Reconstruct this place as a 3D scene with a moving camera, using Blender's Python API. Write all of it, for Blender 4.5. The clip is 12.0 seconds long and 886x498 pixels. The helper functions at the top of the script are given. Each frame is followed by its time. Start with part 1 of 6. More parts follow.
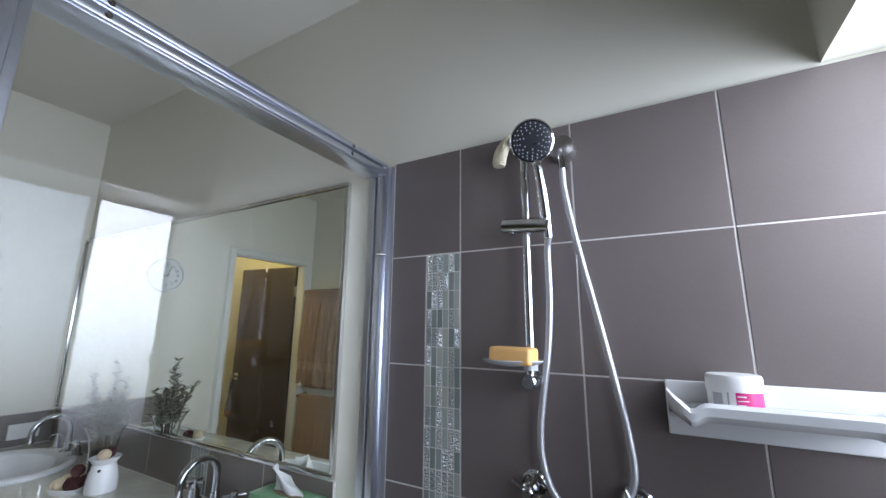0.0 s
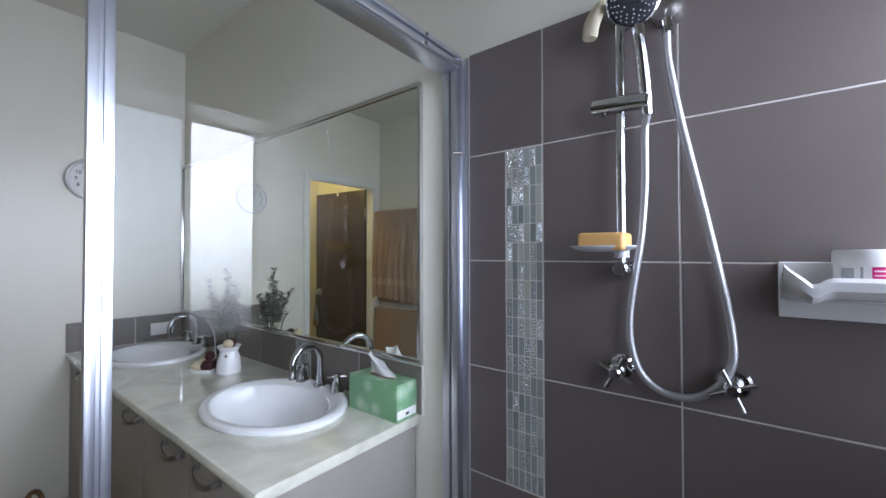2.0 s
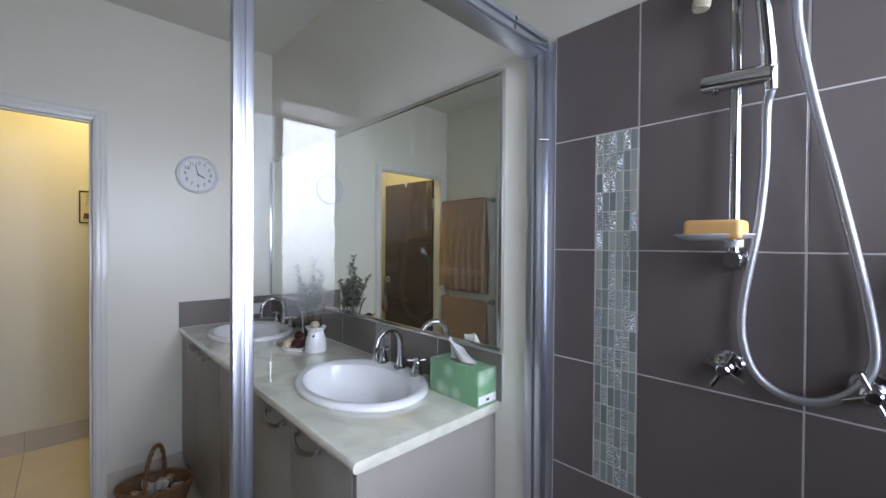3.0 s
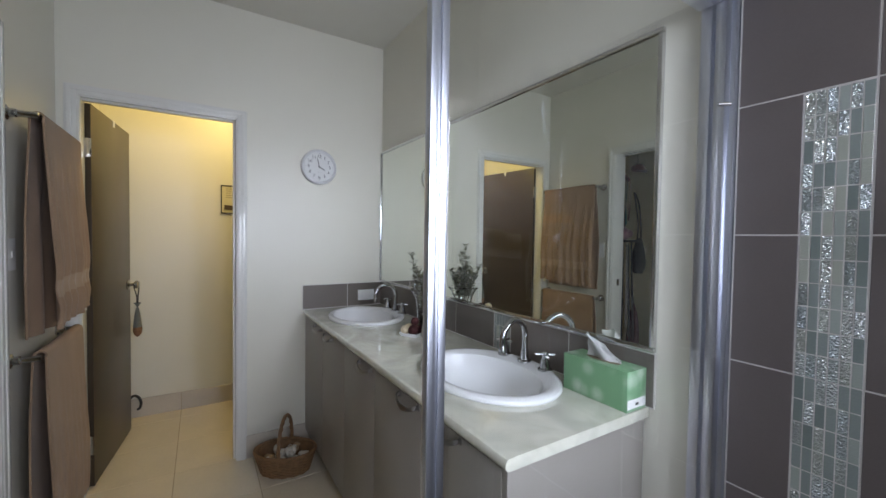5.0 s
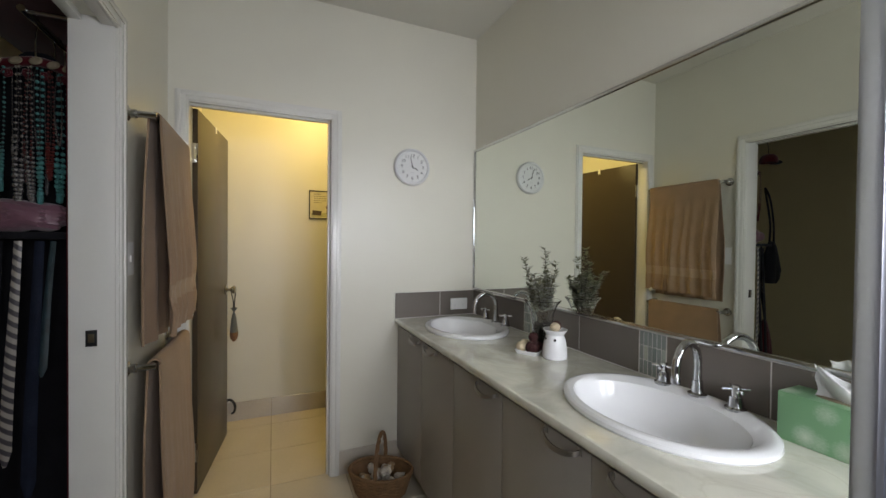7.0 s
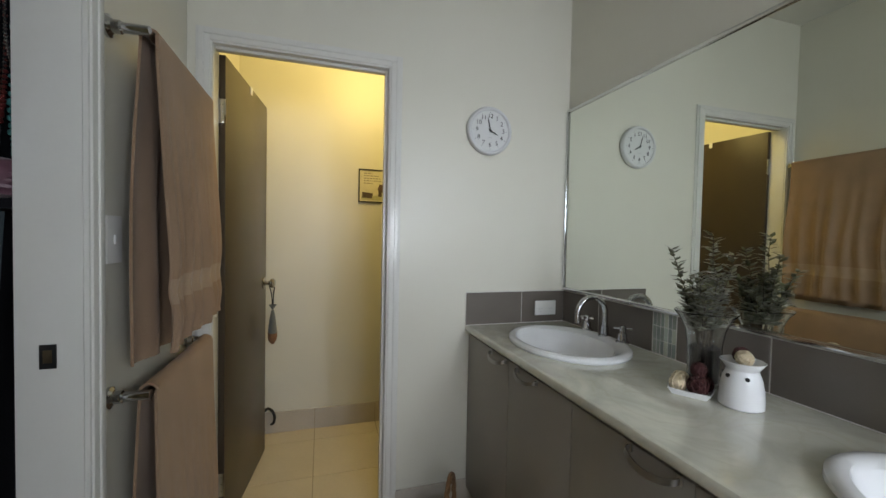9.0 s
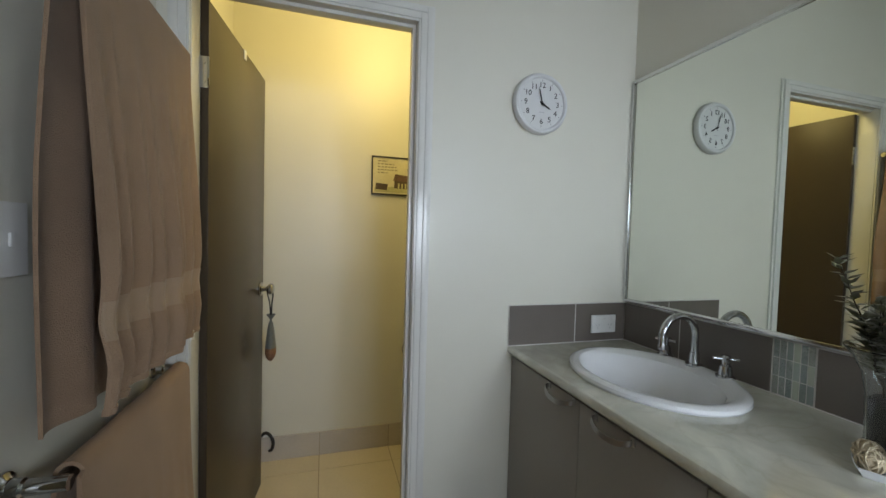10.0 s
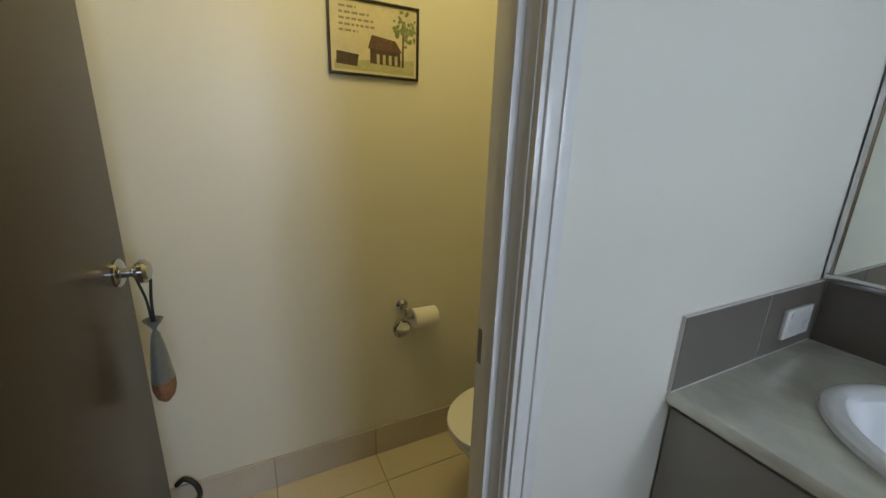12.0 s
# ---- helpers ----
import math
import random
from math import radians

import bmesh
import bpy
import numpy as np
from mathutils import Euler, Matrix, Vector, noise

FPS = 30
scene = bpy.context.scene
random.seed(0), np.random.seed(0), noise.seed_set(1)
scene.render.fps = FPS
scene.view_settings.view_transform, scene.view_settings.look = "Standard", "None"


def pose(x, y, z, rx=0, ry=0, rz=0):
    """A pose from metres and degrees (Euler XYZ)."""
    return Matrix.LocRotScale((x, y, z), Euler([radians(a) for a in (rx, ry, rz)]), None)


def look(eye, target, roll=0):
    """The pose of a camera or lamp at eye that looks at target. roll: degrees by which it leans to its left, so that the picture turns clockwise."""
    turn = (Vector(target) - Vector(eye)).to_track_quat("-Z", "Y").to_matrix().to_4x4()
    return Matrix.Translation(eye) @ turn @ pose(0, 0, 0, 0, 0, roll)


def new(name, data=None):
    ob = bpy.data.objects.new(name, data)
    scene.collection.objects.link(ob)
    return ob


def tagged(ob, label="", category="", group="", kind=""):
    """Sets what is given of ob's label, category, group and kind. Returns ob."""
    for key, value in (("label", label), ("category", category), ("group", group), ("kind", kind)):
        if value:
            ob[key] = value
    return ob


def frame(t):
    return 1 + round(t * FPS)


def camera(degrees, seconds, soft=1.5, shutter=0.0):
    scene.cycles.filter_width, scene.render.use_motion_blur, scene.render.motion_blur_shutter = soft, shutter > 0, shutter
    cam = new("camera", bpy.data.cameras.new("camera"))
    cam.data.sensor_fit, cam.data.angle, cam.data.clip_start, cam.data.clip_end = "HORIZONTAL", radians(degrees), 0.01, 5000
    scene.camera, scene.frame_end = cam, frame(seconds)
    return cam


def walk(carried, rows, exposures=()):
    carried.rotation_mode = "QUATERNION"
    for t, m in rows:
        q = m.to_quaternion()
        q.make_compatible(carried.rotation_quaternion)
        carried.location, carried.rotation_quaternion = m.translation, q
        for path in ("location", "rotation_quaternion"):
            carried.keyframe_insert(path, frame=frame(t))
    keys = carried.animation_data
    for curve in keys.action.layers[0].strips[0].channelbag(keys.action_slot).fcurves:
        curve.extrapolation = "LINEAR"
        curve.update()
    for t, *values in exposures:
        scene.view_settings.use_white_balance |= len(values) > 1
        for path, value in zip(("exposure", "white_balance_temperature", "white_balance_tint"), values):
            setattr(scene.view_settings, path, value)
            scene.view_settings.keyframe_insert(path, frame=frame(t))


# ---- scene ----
cam = camera(97.0, 12.0)
PATH = [
    (0, (0.601, 0.996, 1.488), (-0.351, 2.71, 1.883), 0.5),
    (0.5, (0.598, 1.004, 1.471), (-0.385, 2.728, 1.716), -0.1),
    (1, (0.588, 1.01, 1.448), (-0.431, 2.727, 1.569), -0.5),
    (1.5, (0.574, 1.005, 1.423), (-0.538, 2.666, 1.489), -0.5),
    (2, (0.546, 0.981, 1.404), (-0.677, 2.563, 1.435), -0.1),
    (2.5, (0.527, 0.955, 1.406), (-0.812, 2.44, 1.399), -0.0),
    (3, (0.498, 0.927, 1.398), (-0.948, 2.308, 1.378), 0.4),
    (3.5, (0.473, 0.907, 1.389), (-1.061, 2.19, 1.357), 0.6),
    (5.5, (0.272, 0.806, 1.368), (-1.461, 1.801, 1.309), 0.9),
    (6, (0.192, 0.77, 1.366), (-1.572, 1.711, 1.313), 0.9),
    (6.5, (0.102, 0.741, 1.363), (-1.696, 1.614, 1.321), 0.8),
    (7, (0.015, 0.717, 1.351), (-1.82, 1.513, 1.323), 0.6),
    (7.5, (-0.098, 0.721, 1.344), (-1.96, 1.451, 1.319), 0.5),
    (9.5, (-0.732, 0.74, 1.301), (-2.646, 1.319, 1.233), 1.4),
    (10, (-0.936, 0.718, 1.312), (-2.848, 1.299, 1.237), 1.6),
    (10.5, (-1.151, 0.683, 1.325), (-3.055, 1.289, 1.252), 1.9),
    (11, (-1.394, 0.658, 1.351), (-3.27, 1.336, 1.199), 1.9),
    (11.5, (-1.638, 0.675, 1.36), (-3.459, 1.443, 1.054), 1.5),
    (12, (-1.908, 0.708, 1.342), (-3.627, 1.58, 0.806), 1.9),
]
EXPOSURES = [(0.0, -0.36, 7050, 14), (3.5, -0.29, 6950, 18), (5.5, -0.30, 7550, 15), (7.5, -0.26, 8300, 14), (9.5, -0.34, 7550, 10), (11.0, -0.32, 7000, 9), (12.0, -0.30, 6800, 10)]
walk(cam, [(t, look(eye, target, roll)) for t, eye, target, roll in PATH], EXPOSURES)

# ---- world and light ----
world = bpy.data.worlds.new("world")
scene.world = world
world.use_nodes = True
wn = world.node_tree.nodes
sky = wn.new("ShaderNodeTexSky")
sky.sky_type, sky.sun_disc = "NISHITA", False
sky.sun_elevation, sky.sun_rotation = radians(50), radians(200)
wn["Background"].inputs["Strength"].default_value = 0.1
world.node_tree.links.new(sky.outputs["Color"], wn["Background"].inputs["Color"])


def area_lamp(name, m, width, height, power, colour):
    data = bpy.data.lights.new(name, "AREA")
    data.shape, data.size, data.size_y = "RECTANGLE", width, height
    data.energy, data.color = power, colour
    ob = new(name, data)
    ob.matrix_world = m
    return ob


# daylight that enters by the shower window: the sliding sash stands half open, so that bright sky shows in the
# gap beside it, the two frosted leaves that overlap are dim, and an unseen bright fixed leaf is added beyond them
SASH_Y0, SASH_Y1, FIXED_Y = 1.622, 1.656, 1.300


def daylight(y0, y1, power, colour, low, high):
    y, z, tall = (y0 + y1) / 2, 1.515, 0.95
    lamp = area_lamp("window_daylight", look((1.125, y, z), (0.125, y, z)), y1 - y0, tall, power, colour)
    lamp.data.spread = radians(128)
    lamp.data.use_nodes = True
    dn, dl = lamp.data.node_tree.nodes, lamp.data.node_tree.links
    geo, sep, grade = dn.new("ShaderNodeNewGeometry"), dn.new("ShaderNodeSeparateXYZ"), dn.new("ShaderNodeMapRange")
    grade.interpolation_type = "SMOOTHSTEP"
    grade.inputs["From Min"].default_value, grade.inputs["From Max"].default_value = 1.02, 1.80
    grade.inputs["To Min"].default_value, grade.inputs["To Max"].default_value = low, high
    dl.new(geo.outputs["Position"], sep.inputs["Vector"])
    dl.new(sep.outputs["Z"], grade.inputs["Value"])
    dl.new(grade.outputs["Result"], dn["Emission"].inputs["Strength"])


# added lamp in the unseen leaf, brightens north wall, tiles and basins
daylight(0.695, FIXED_Y - 0.012, 12.5, (0.75, 0.895, 1.15), 0.55, 1.2)
daylight(FIXED_Y + 0.012, SASH_Y0, 2.0, (0.68, 0.885, 1.21), 0.06, 1.5)
daylight(SASH_Y1, 1.930, 11.0, (0.75, 0.895, 1.15), 0.06, 1.5)
# warm ceiling lamp of the toilet room
lamp = bpy.data.lights.new("toilet_lamp", "POINT")
lamp.energy, lamp.color, lamp.shadow_soft_size = 20.0, (1.0, 0.83, 0.37), 0.22
new("toilet_lamp", lamp).location = (-2.64, 1.06, 2.46)

# ---- materials ----
def nodes_of(name):
    m = bpy.data.materials.new(name)
    m.use_nodes = True
    t = m.node_tree
    return m, t, t.nodes, t.nodes["Principled BSDF"]


def surface(name, colour, rough=0.5, metal=0.0, vary=0.08, scale=6.0, fine=120.0, bump=0.02, rvary=0.06, spread=0.0, coat=0.0, sheen=0.0):
    """Principled surface whose colour, gloss and relief vary at two scales; spread adds a piece-to-piece change."""
    m, t, n, p = nodes_of(name)
    tc = n.new("ShaderNodeTexCoord")
    big, small = n.new("ShaderNodeTexNoise"), n.new("ShaderNodeTexNoise")
    big.inputs["Scale"].default_value, big.inputs["Detail"].default_value = scale, 4.0
    small.inputs["Scale"].default_value, small.inputs["Detail"].default_value = fine, 3.0
    for s in (big, small):
        t.links.new(tc.outputs["Object"], s.inputs["Vector"])
    mixer = n.new("ShaderNodeMath")
    mixer.operation = "MULTIPLY_ADD"
    mixer.inputs[1].default_value = 0.35
    t.links.new(small.outputs["Fac"], mixer.inputs[0])
    half = n.new("ShaderNodeMath")
    half.operation = "MULTIPLY"
    half.inputs[1].default_value = 0.65
    t.links.new(big.outputs["Fac"], half.inputs[0])
    t.links.new(half.outputs[0], mixer.inputs[2])
    ramp = n.new("ShaderNodeValToRGB")
    ramp.color_ramp.elements[0].position, ramp.color_ramp.elements[1].position = 0.3, 0.7
    ramp.color_ramp.elements[0].color = (*[c * (1 - vary) for c in colour], 1)
    ramp.color_ramp.elements[1].color = (*[min(1, c * (1 + vary)) for c in colour], 1)
    t.links.new(mixer.outputs[0], ramp.inputs["Fac"])
    out = ramp.outputs["Color"]
    if spread:
        info, hsv = n.new("ShaderNodeObjectInfo"), n.new("ShaderNodeHueSaturation")
        rng = n.new("ShaderNodeMapRange")
        rng.inputs["To Min"].default_value, rng.inputs["To Max"].default_value = 1 - spread, 1 + spread
        t.links.new(info.outputs["Random"], rng.inputs["Value"])
        t.links.new(rng.outputs["Result"], hsv.inputs["Value"])
        t.links.new(out, hsv.inputs["Color"])
        out = hsv.outputs["Color"]
    t.links.new(out, p.inputs["Base Color"])
    rr = n.new("ShaderNodeMapRange")
    rr.inputs["To Min"].default_value, rr.inputs["To Max"].default_value = max(0.0, rough - rvary), min(1, rough + rvary)
    t.links.new(big.outputs["Fac"], rr.inputs["Value"])
    t.links.new(rr.outputs["Result"], p.inputs["Roughness"])
    p.inputs["Metallic"].default_value = metal
    p.inputs["Coat Weight"].default_value = coat
    p.inputs["Sheen Weight"].default_value = sheen
    if bump:
        b = n.new("ShaderNodeBump")
        b.inputs["Strength"].default_value, b.inputs["Distance"].default_value = min(1.0, bump * 10), 0.002
        t.links.new(small.outputs["Fac"], b.inputs["Height"])
        t.links.new(b.outputs["Normal"], p.inputs["Normal"])
    return m


def glass(name, colour=(1, 1, 1), rough=0.0, ior=1.45):
    m, t, n, p = nodes_of(name)
    p.inputs["Base Color"].default_value = (*colour, 1)
    p.inputs["Transmission Weight"].default_value = 1.0
    p.inputs["Roughness"].default_value, p.inputs["IOR"].default_value = rough, ior
    return m


def veined(name, base, vein, rough):
    """Polished cream stone laminate with soft clouds and thin veins."""
    m, t, n, p = nodes_of(name)
    tc, clouds, veins = n.new("ShaderNodeTexCoord"), n.new("ShaderNodeTexNoise"), n.new("ShaderNodeTexNoise")
    t.links.new(tc.outputs["Object"], clouds.inputs["Vector"])
    t.links.new(tc.outputs["Object"], veins.inputs["Vector"])
    clouds.inputs["Scale"].default_value, clouds.inputs["Detail"].default_value = 5.0, 8.0
    clouds.inputs["Distortion"].default_value = 1.6
    veins.inputs["Scale"].default_value, veins.inputs["Detail"].default_value = 3.2, 6.0
    veins.inputs["Distortion"].default_value = 2.5
    r1, r2 = n.new("ShaderNodeValToRGB"), n.new("ShaderNodeValToRGB")
    r1.color_ramp.elements[0].position, r1.color_ramp.elements[1].position = 0.35, 0.68
    r1.color_ramp.elements[0].color = (*[c * 0.82 for c in base], 1)
    r1.color_ramp.elements[1].color = (*[min(1, c * 1.1) for c in base], 1)
    e = r2.color_ramp.elements
    e[0].position, e[1].position = 0.46, 0.54
    e[0].color, e[1].color = (0, 0, 0, 1), (0, 0, 0, 1)
    e.new(0.5).color = (1, 1, 1, 1)
    mix = n.new("ShaderNodeMix")
    mix.data_type = "RGBA"
    t.links.new(clouds.outputs["Fac"], r1.inputs["Fac"])
    t.links.new(veins.outputs["Fac"], r2.inputs["Fac"])
    amt = n.new("ShaderNodeMath")
    amt.operation = "MULTIPLY"
    amt.inputs[1].default_value = 0.28
    t.links.new(r2.outputs["Color"], amt.inputs[0])
    t.links.new(amt.outputs[0], mix.inputs["Factor"])
    t.links.new(r1.outputs["Color"], mix.inputs[6])
    mix.inputs[7].default_value = (*vein, 1)
    t.links.new(mix.outputs[2], p.inputs["Base Color"])
    p.inputs["Roughness"].default_value = rough
    p.inputs["Coat Weight"].default_value, p.inputs["Coat Roughness"].default_value = 0.7, 0.015
    return m


M_WALL = surface("cream_wall_paint", (0.67, 0.65, 0.562), 0.36, vary=0.02, scale=1.2, fine=220, bump=0.012, rvary=0.01)
M_CEIL = surface("white_ceiling_paint", (0.66, 0.645, 0.58), 0.75, vary=0.015, scale=1.5, fine=180, bump=0.01)
M_TRIM = surface("white_gloss_trim_paint", (0.68, 0.675, 0.635), 0.20, vary=0.02, scale=3, fine=90, bump=0.008)
M_TILE = surface("dark_taupe_wall_tile", (0.150, 0.126, 0.118), 0.36, vary=0.07, scale=5, fine=260, bump=0.008, spread=0.05)
M_SPLASH = surface("taupe_splashback_tile", (0.140, 0.119, 0.102), 0.34, vary=0.07, scale=5, fine=260, bump=0.006, spread=0.05)
M_GROUT = surface("pale_grout", (0.60, 0.57, 0.54), 0.85, vary=0.1, scale=20, fine=400, bump=0.05)
M_FLOOR = surface("cream_floor_tile", (0.65, 0.57, 0.44), 0.14, vary=0.06, scale=4, fine=60, bump=0.004, spread=0.04)
M_FGROUT = surface("sand_floor_grout", (0.36, 0.30, 0.22), 0.85, vary=0.12, scale=15, fine=300, bump=0.05)
M_SKIRT = surface("beige_skirting_tile", (0.50, 0.45, 0.385), 0.20, vary=0.06, scale=5, fine=80, bump=0.004, spread=0.05)
M_DOOR = surface("brown_door_paint", (0.052, 0.038, 0.026), 0.30, vary=0.05, scale=3, fine=150, bump=0.006)
M_DOOR.node_tree.nodes["Principled BSDF"].inputs["Specular IOR Level"].default_value = 0.28
M_CAB = surface("taupe_laminate", (0.275, 0.252, 0.228), 0.36, vary=0.04, scale=4, fine=160, bump=0.005)
M_BENCH = veined("cream_stone_laminate", (0.62, 0.61, 0.52), (0.47, 0.44, 0.34), 0.03)
M_CHROME = surface("chrome", (0.54, 0.545, 0.56), 0.08, metal=1.0, vary=0.03, scale=8, fine=90, bump=0.0, rvary=0.03)
M_ALU = surface("bright_anodised_aluminium", (0.70, 0.735, 0.82), 0.30, metal=1.0, vary=0.05, scale=7, fine=160, bump=0.006, rvary=0.03)
M_MIRFR = surface("polished_mirror_frame_metal", (0.68, 0.68, 0.68), 0.14, metal=1.0, vary=0.04, scale=7, fine=160, bump=0.004)
M_PORC = surface("white_porcelain", (0.72, 0.725, 0.725), 0.05, vary=0.01, scale=3, fine=60, bump=0.0, coat=0.4, rvary=0.02)
M_PLASTIC = surface("white_plastic", (0.76, 0.76, 0.74), 0.36, vary=0.02, scale=12, fine=120, bump=0.004)
M_TOWEL = surface("blush_tan_terry", (0.300, 0.192, 0.120), 0.95, vary=0.12, scale=9, fine=420, bump=0.14, sheen=0.15)
M_TOWELBAND = surface("blush_tan_woven_band", (0.335, 0.228, 0.150), 0.65, vary=0.1, scale=9, fine=500, bump=0.06, sheen=0.2)
M_GLASS = glass("clear_shower_glass", (0.975, 0.99, 0.985), 0.0, 1.37)
M_VASE = glass("clear_vase_glass", (0.97, 0.99, 0.98))
M_FROST = surface("frosted_window_glass", (0.80, 0.83, 0.85), 0.6, vary=0.03, scale=8, fine=300, bump=0.05)
M_BLACK = surface("black_plastic", (0.012, 0.012, 0.013), 0.35, vary=0.1, bump=0.004)
M_PULL = surface("brushed_pewter", (0.40, 0.38, 0.365), 0.35, metal=1.0, vary=0.06, scale=20, bump=0.004)
M_MIRROR, _t, _n, _p = nodes_of("silvered_mirror")
_p.inputs["Metallic"].default_value, _p.inputs["Roughness"].default_value = 1.0, 0.0
_p.inputs["Base Color"].default_value = (0.82, 0.855, 0.79, 1)


def mosaic_glass(name, colours, metal, rough, relief):
    """Small glass pieces whose tint changes from piece to piece; relief is the depth of the hammered face."""
    m, t, n, p = nodes_of(name)
    info, ramp = n.new("ShaderNodeObjectInfo"), n.new("ShaderNodeValToRGB")
    e = ramp.color_ramp.elements
    ramp.color_ramp.interpolation = "CONSTANT"
    e[0].color, e[0].position = (*colours[0], 1), 0.0
    e[1].color, e[1].position = (*colours[1], 1), 0.3
    e.new(0.55).color = (*colours[2], 1)
    e.new(0.78).color = (*colours[3], 1)
    t.links.new(info.outputs["Random"], ramp.inputs["Fac"])
    t.links.new(ramp.outputs["Color"], p.inputs["Base Color"])
    p.inputs["Roughness"].default_value = rough
    p.inputs["Specular IOR Level"].default_value = 0.8
    p.inputs["Metallic"].default_value = metal
    tc, wav, b = n.new("ShaderNodeTexCoord"), n.new("ShaderNodeTexNoise"), n.new("ShaderNodeBump")
    comb = n.new("ShaderNodeVectorMath")
    comb.operation = "ADD"
    t.links.new(tc.outputs["Object"], comb.inputs[0])
    t.links.new(info.outputs["Location"], comb.inputs[1])
    t.links.new(comb.outputs[0], wav.inputs["Vector"])
    wav.inputs["Scale"].default_value = 250.0
    wav.inputs["Detail"].default_value = 1.5
    b.inputs["Distance"].default_value = relief
    t.links.new(wav.outputs["Fac"], b.inputs["Height"])
    t.links.new(b.outputs["Normal"], p.inputs["Normal"])
    return m


M_MOSAIC = mosaic_glass("pale_flat_mosaic_glass", ((0.26, 0.30, 0.28), (0.36, 0.40, 0.36), (0.20, 0.24, 0.225), (0.42, 0.44, 0.37)), 0.0, 0.06, 0.0006)
M_HAMMERED = mosaic_glass("hammered_silver_mosaic_glass", ((0.46, 0.51, 0.49), (0.52, 0.56, 0.52), (0.40, 0.45, 0.44), (0.54, 0.57, 0.51)), 0.45, 0.08, 0.020)


# ---- mesh helpers ----
def box(bm, lo, hi, bevel=0.0, segments=2):
    c = [(a + b) / 2 for a, b in zip(lo, hi)]
    s = [abs(b - a) for a, b in zip(lo, hi)]
    made = bmesh.ops.create_cube(bm, size=1.0, matrix=Matrix.Translation(c) @ Matrix.Diagonal((*s, 1)))
    if bevel:
        edges = list({e for v in made["verts"] for e in v.link_edges})
        bmesh.ops.bevel(bm, geom=edges, offset=bevel, segments=segments, affect="EDGES", profile=0.6)
    return bm


def rod(bm, a, b, r, r2=None, n=20):
    a, b = Vector(a), Vector(b)
    d = b - a
    q = d.to_track_quat("Z", "Y").to_matrix().to_4x4()
    bmesh.ops.create_cone(bm, cap_ends=True, segments=n, radius1=r, radius2=r if r2 is None else r2, depth=d.length, matrix=Matrix.Translation((a + b) / 2) @ q)
    return bm


def lathe(bm, profile, m=None, n=40, sx=1.0, sy=1.0):
    """Turn (radius, height) pairs round z; sx, sy squeeze it to an oval."""
    m = m or Matrix.Identity(4)
    rings = []
    for r, h in profile:
        if r < 1e-5:
            rings.append([bm.verts.new(m @ Vector((0, 0, h)))])
        else:
            rings.append([bm.verts.new(m @ Vector((r * sx * math.cos(a), r * sy * math.sin(a), h))) for a in [i * math.tau / n for i in range(n)]])
    for p, q in zip(rings, rings[1:]):
        for i in range(n):
            j = (i + 1) % n
            if len(p) == 1 and len(q) > 1:
                bm.faces.new((p[0], q[j], q[i]))
            elif len(q) == 1 and len(p) > 1:
                bm.faces.new((p[i], p[j], q[0]))
            elif len(p) > 1:
                bm.faces.new((p[i], p[j], q[j], q[i]))
    return bm


def smooth_line(points, steps=8):
    """Catmull-Rom through the points."""
    P = [Vector(p) for p in points]
    P = [2 * P[0] - P[1]] + P + [2 * P[-1] - P[-2]]
    out = []
    for i in range(1, len(P) - 2):
        a, b, c, d = P[i - 1:i + 3]
        for k in range(steps):
            u = k / steps
            out.append(0.5 * (2 * b + (c - a) * u + (2 * a - 5 * b + 4 * c - d) * u * u + (3 * b - 3 * c + d - a) * u ** 3))
    return out + [P[-2]]


def tube(bm, points, r, n=14, caps=True):
    pts = [Vector(p) for p in points]
    rings, side = [], None
    for i, p in enumerate(pts):
        d = (pts[min(i + 1, len(pts) - 1)] - pts[max(i - 1, 0)]).normalized()
        if side is None:
            side = d.orthogonal().normalized()
        side = (side - d * side.dot(d)).normalized()
        up = d.cross(side)
        rad = r[i] if isinstance(r, (list, tuple)) else r
        rings.append([bm.verts.new(p + rad * (math.cos(a) * side + math.sin(a) * up)) for a in [k * math.tau / n for k in range(n)]])
    for p, q in zip(rings, rings[1:]):
        for k in range(n):
            bm.faces.new((p[k], p[(k + 1) % n], q[(k + 1) % n], q[k]))
    if caps:
        bm.faces.new(rings[0][::-1]), bm.faces.new(rings[-1])
    return bm


def mesh_of(name, bm, material, smooth=True):
    me = bpy.data.meshes.new(name)
    bmesh.ops.recalc_face_normals(bm, faces=bm.faces)
    if smooth:
        for f in bm.faces:
            f.smooth = True
        for e in bm.edges:
            if len(e.link_faces) == 2 and e.calc_face_angle(0) > radians(35):
                e.smooth = False
    bm.to_mesh(me)
    bm.free()
    me.materials.append(material)
    return me


def part(name, bm, material, parent=None, label=""):
    ob = new(name, mesh_of(name, bm, material))
    if parent is not None:
        ob.parent = parent
    return tagged(ob, label)


def piece(name, me, parent, location):
    ob = new(name, me)
    ob.parent = parent
    ob.location = location
    return ob


def thing(name, label, category, m=None, group=""):
    ob = new(name)
    ob.empty_display_size = 0.05
    if m is not None:
        ob.matrix_world = m
    return tagged(ob, label, category, group)


def structure(name, bm, material, label, category):
    return tagged(part(name, bm, material), label, category, kind="structure")


B = bmesh.new

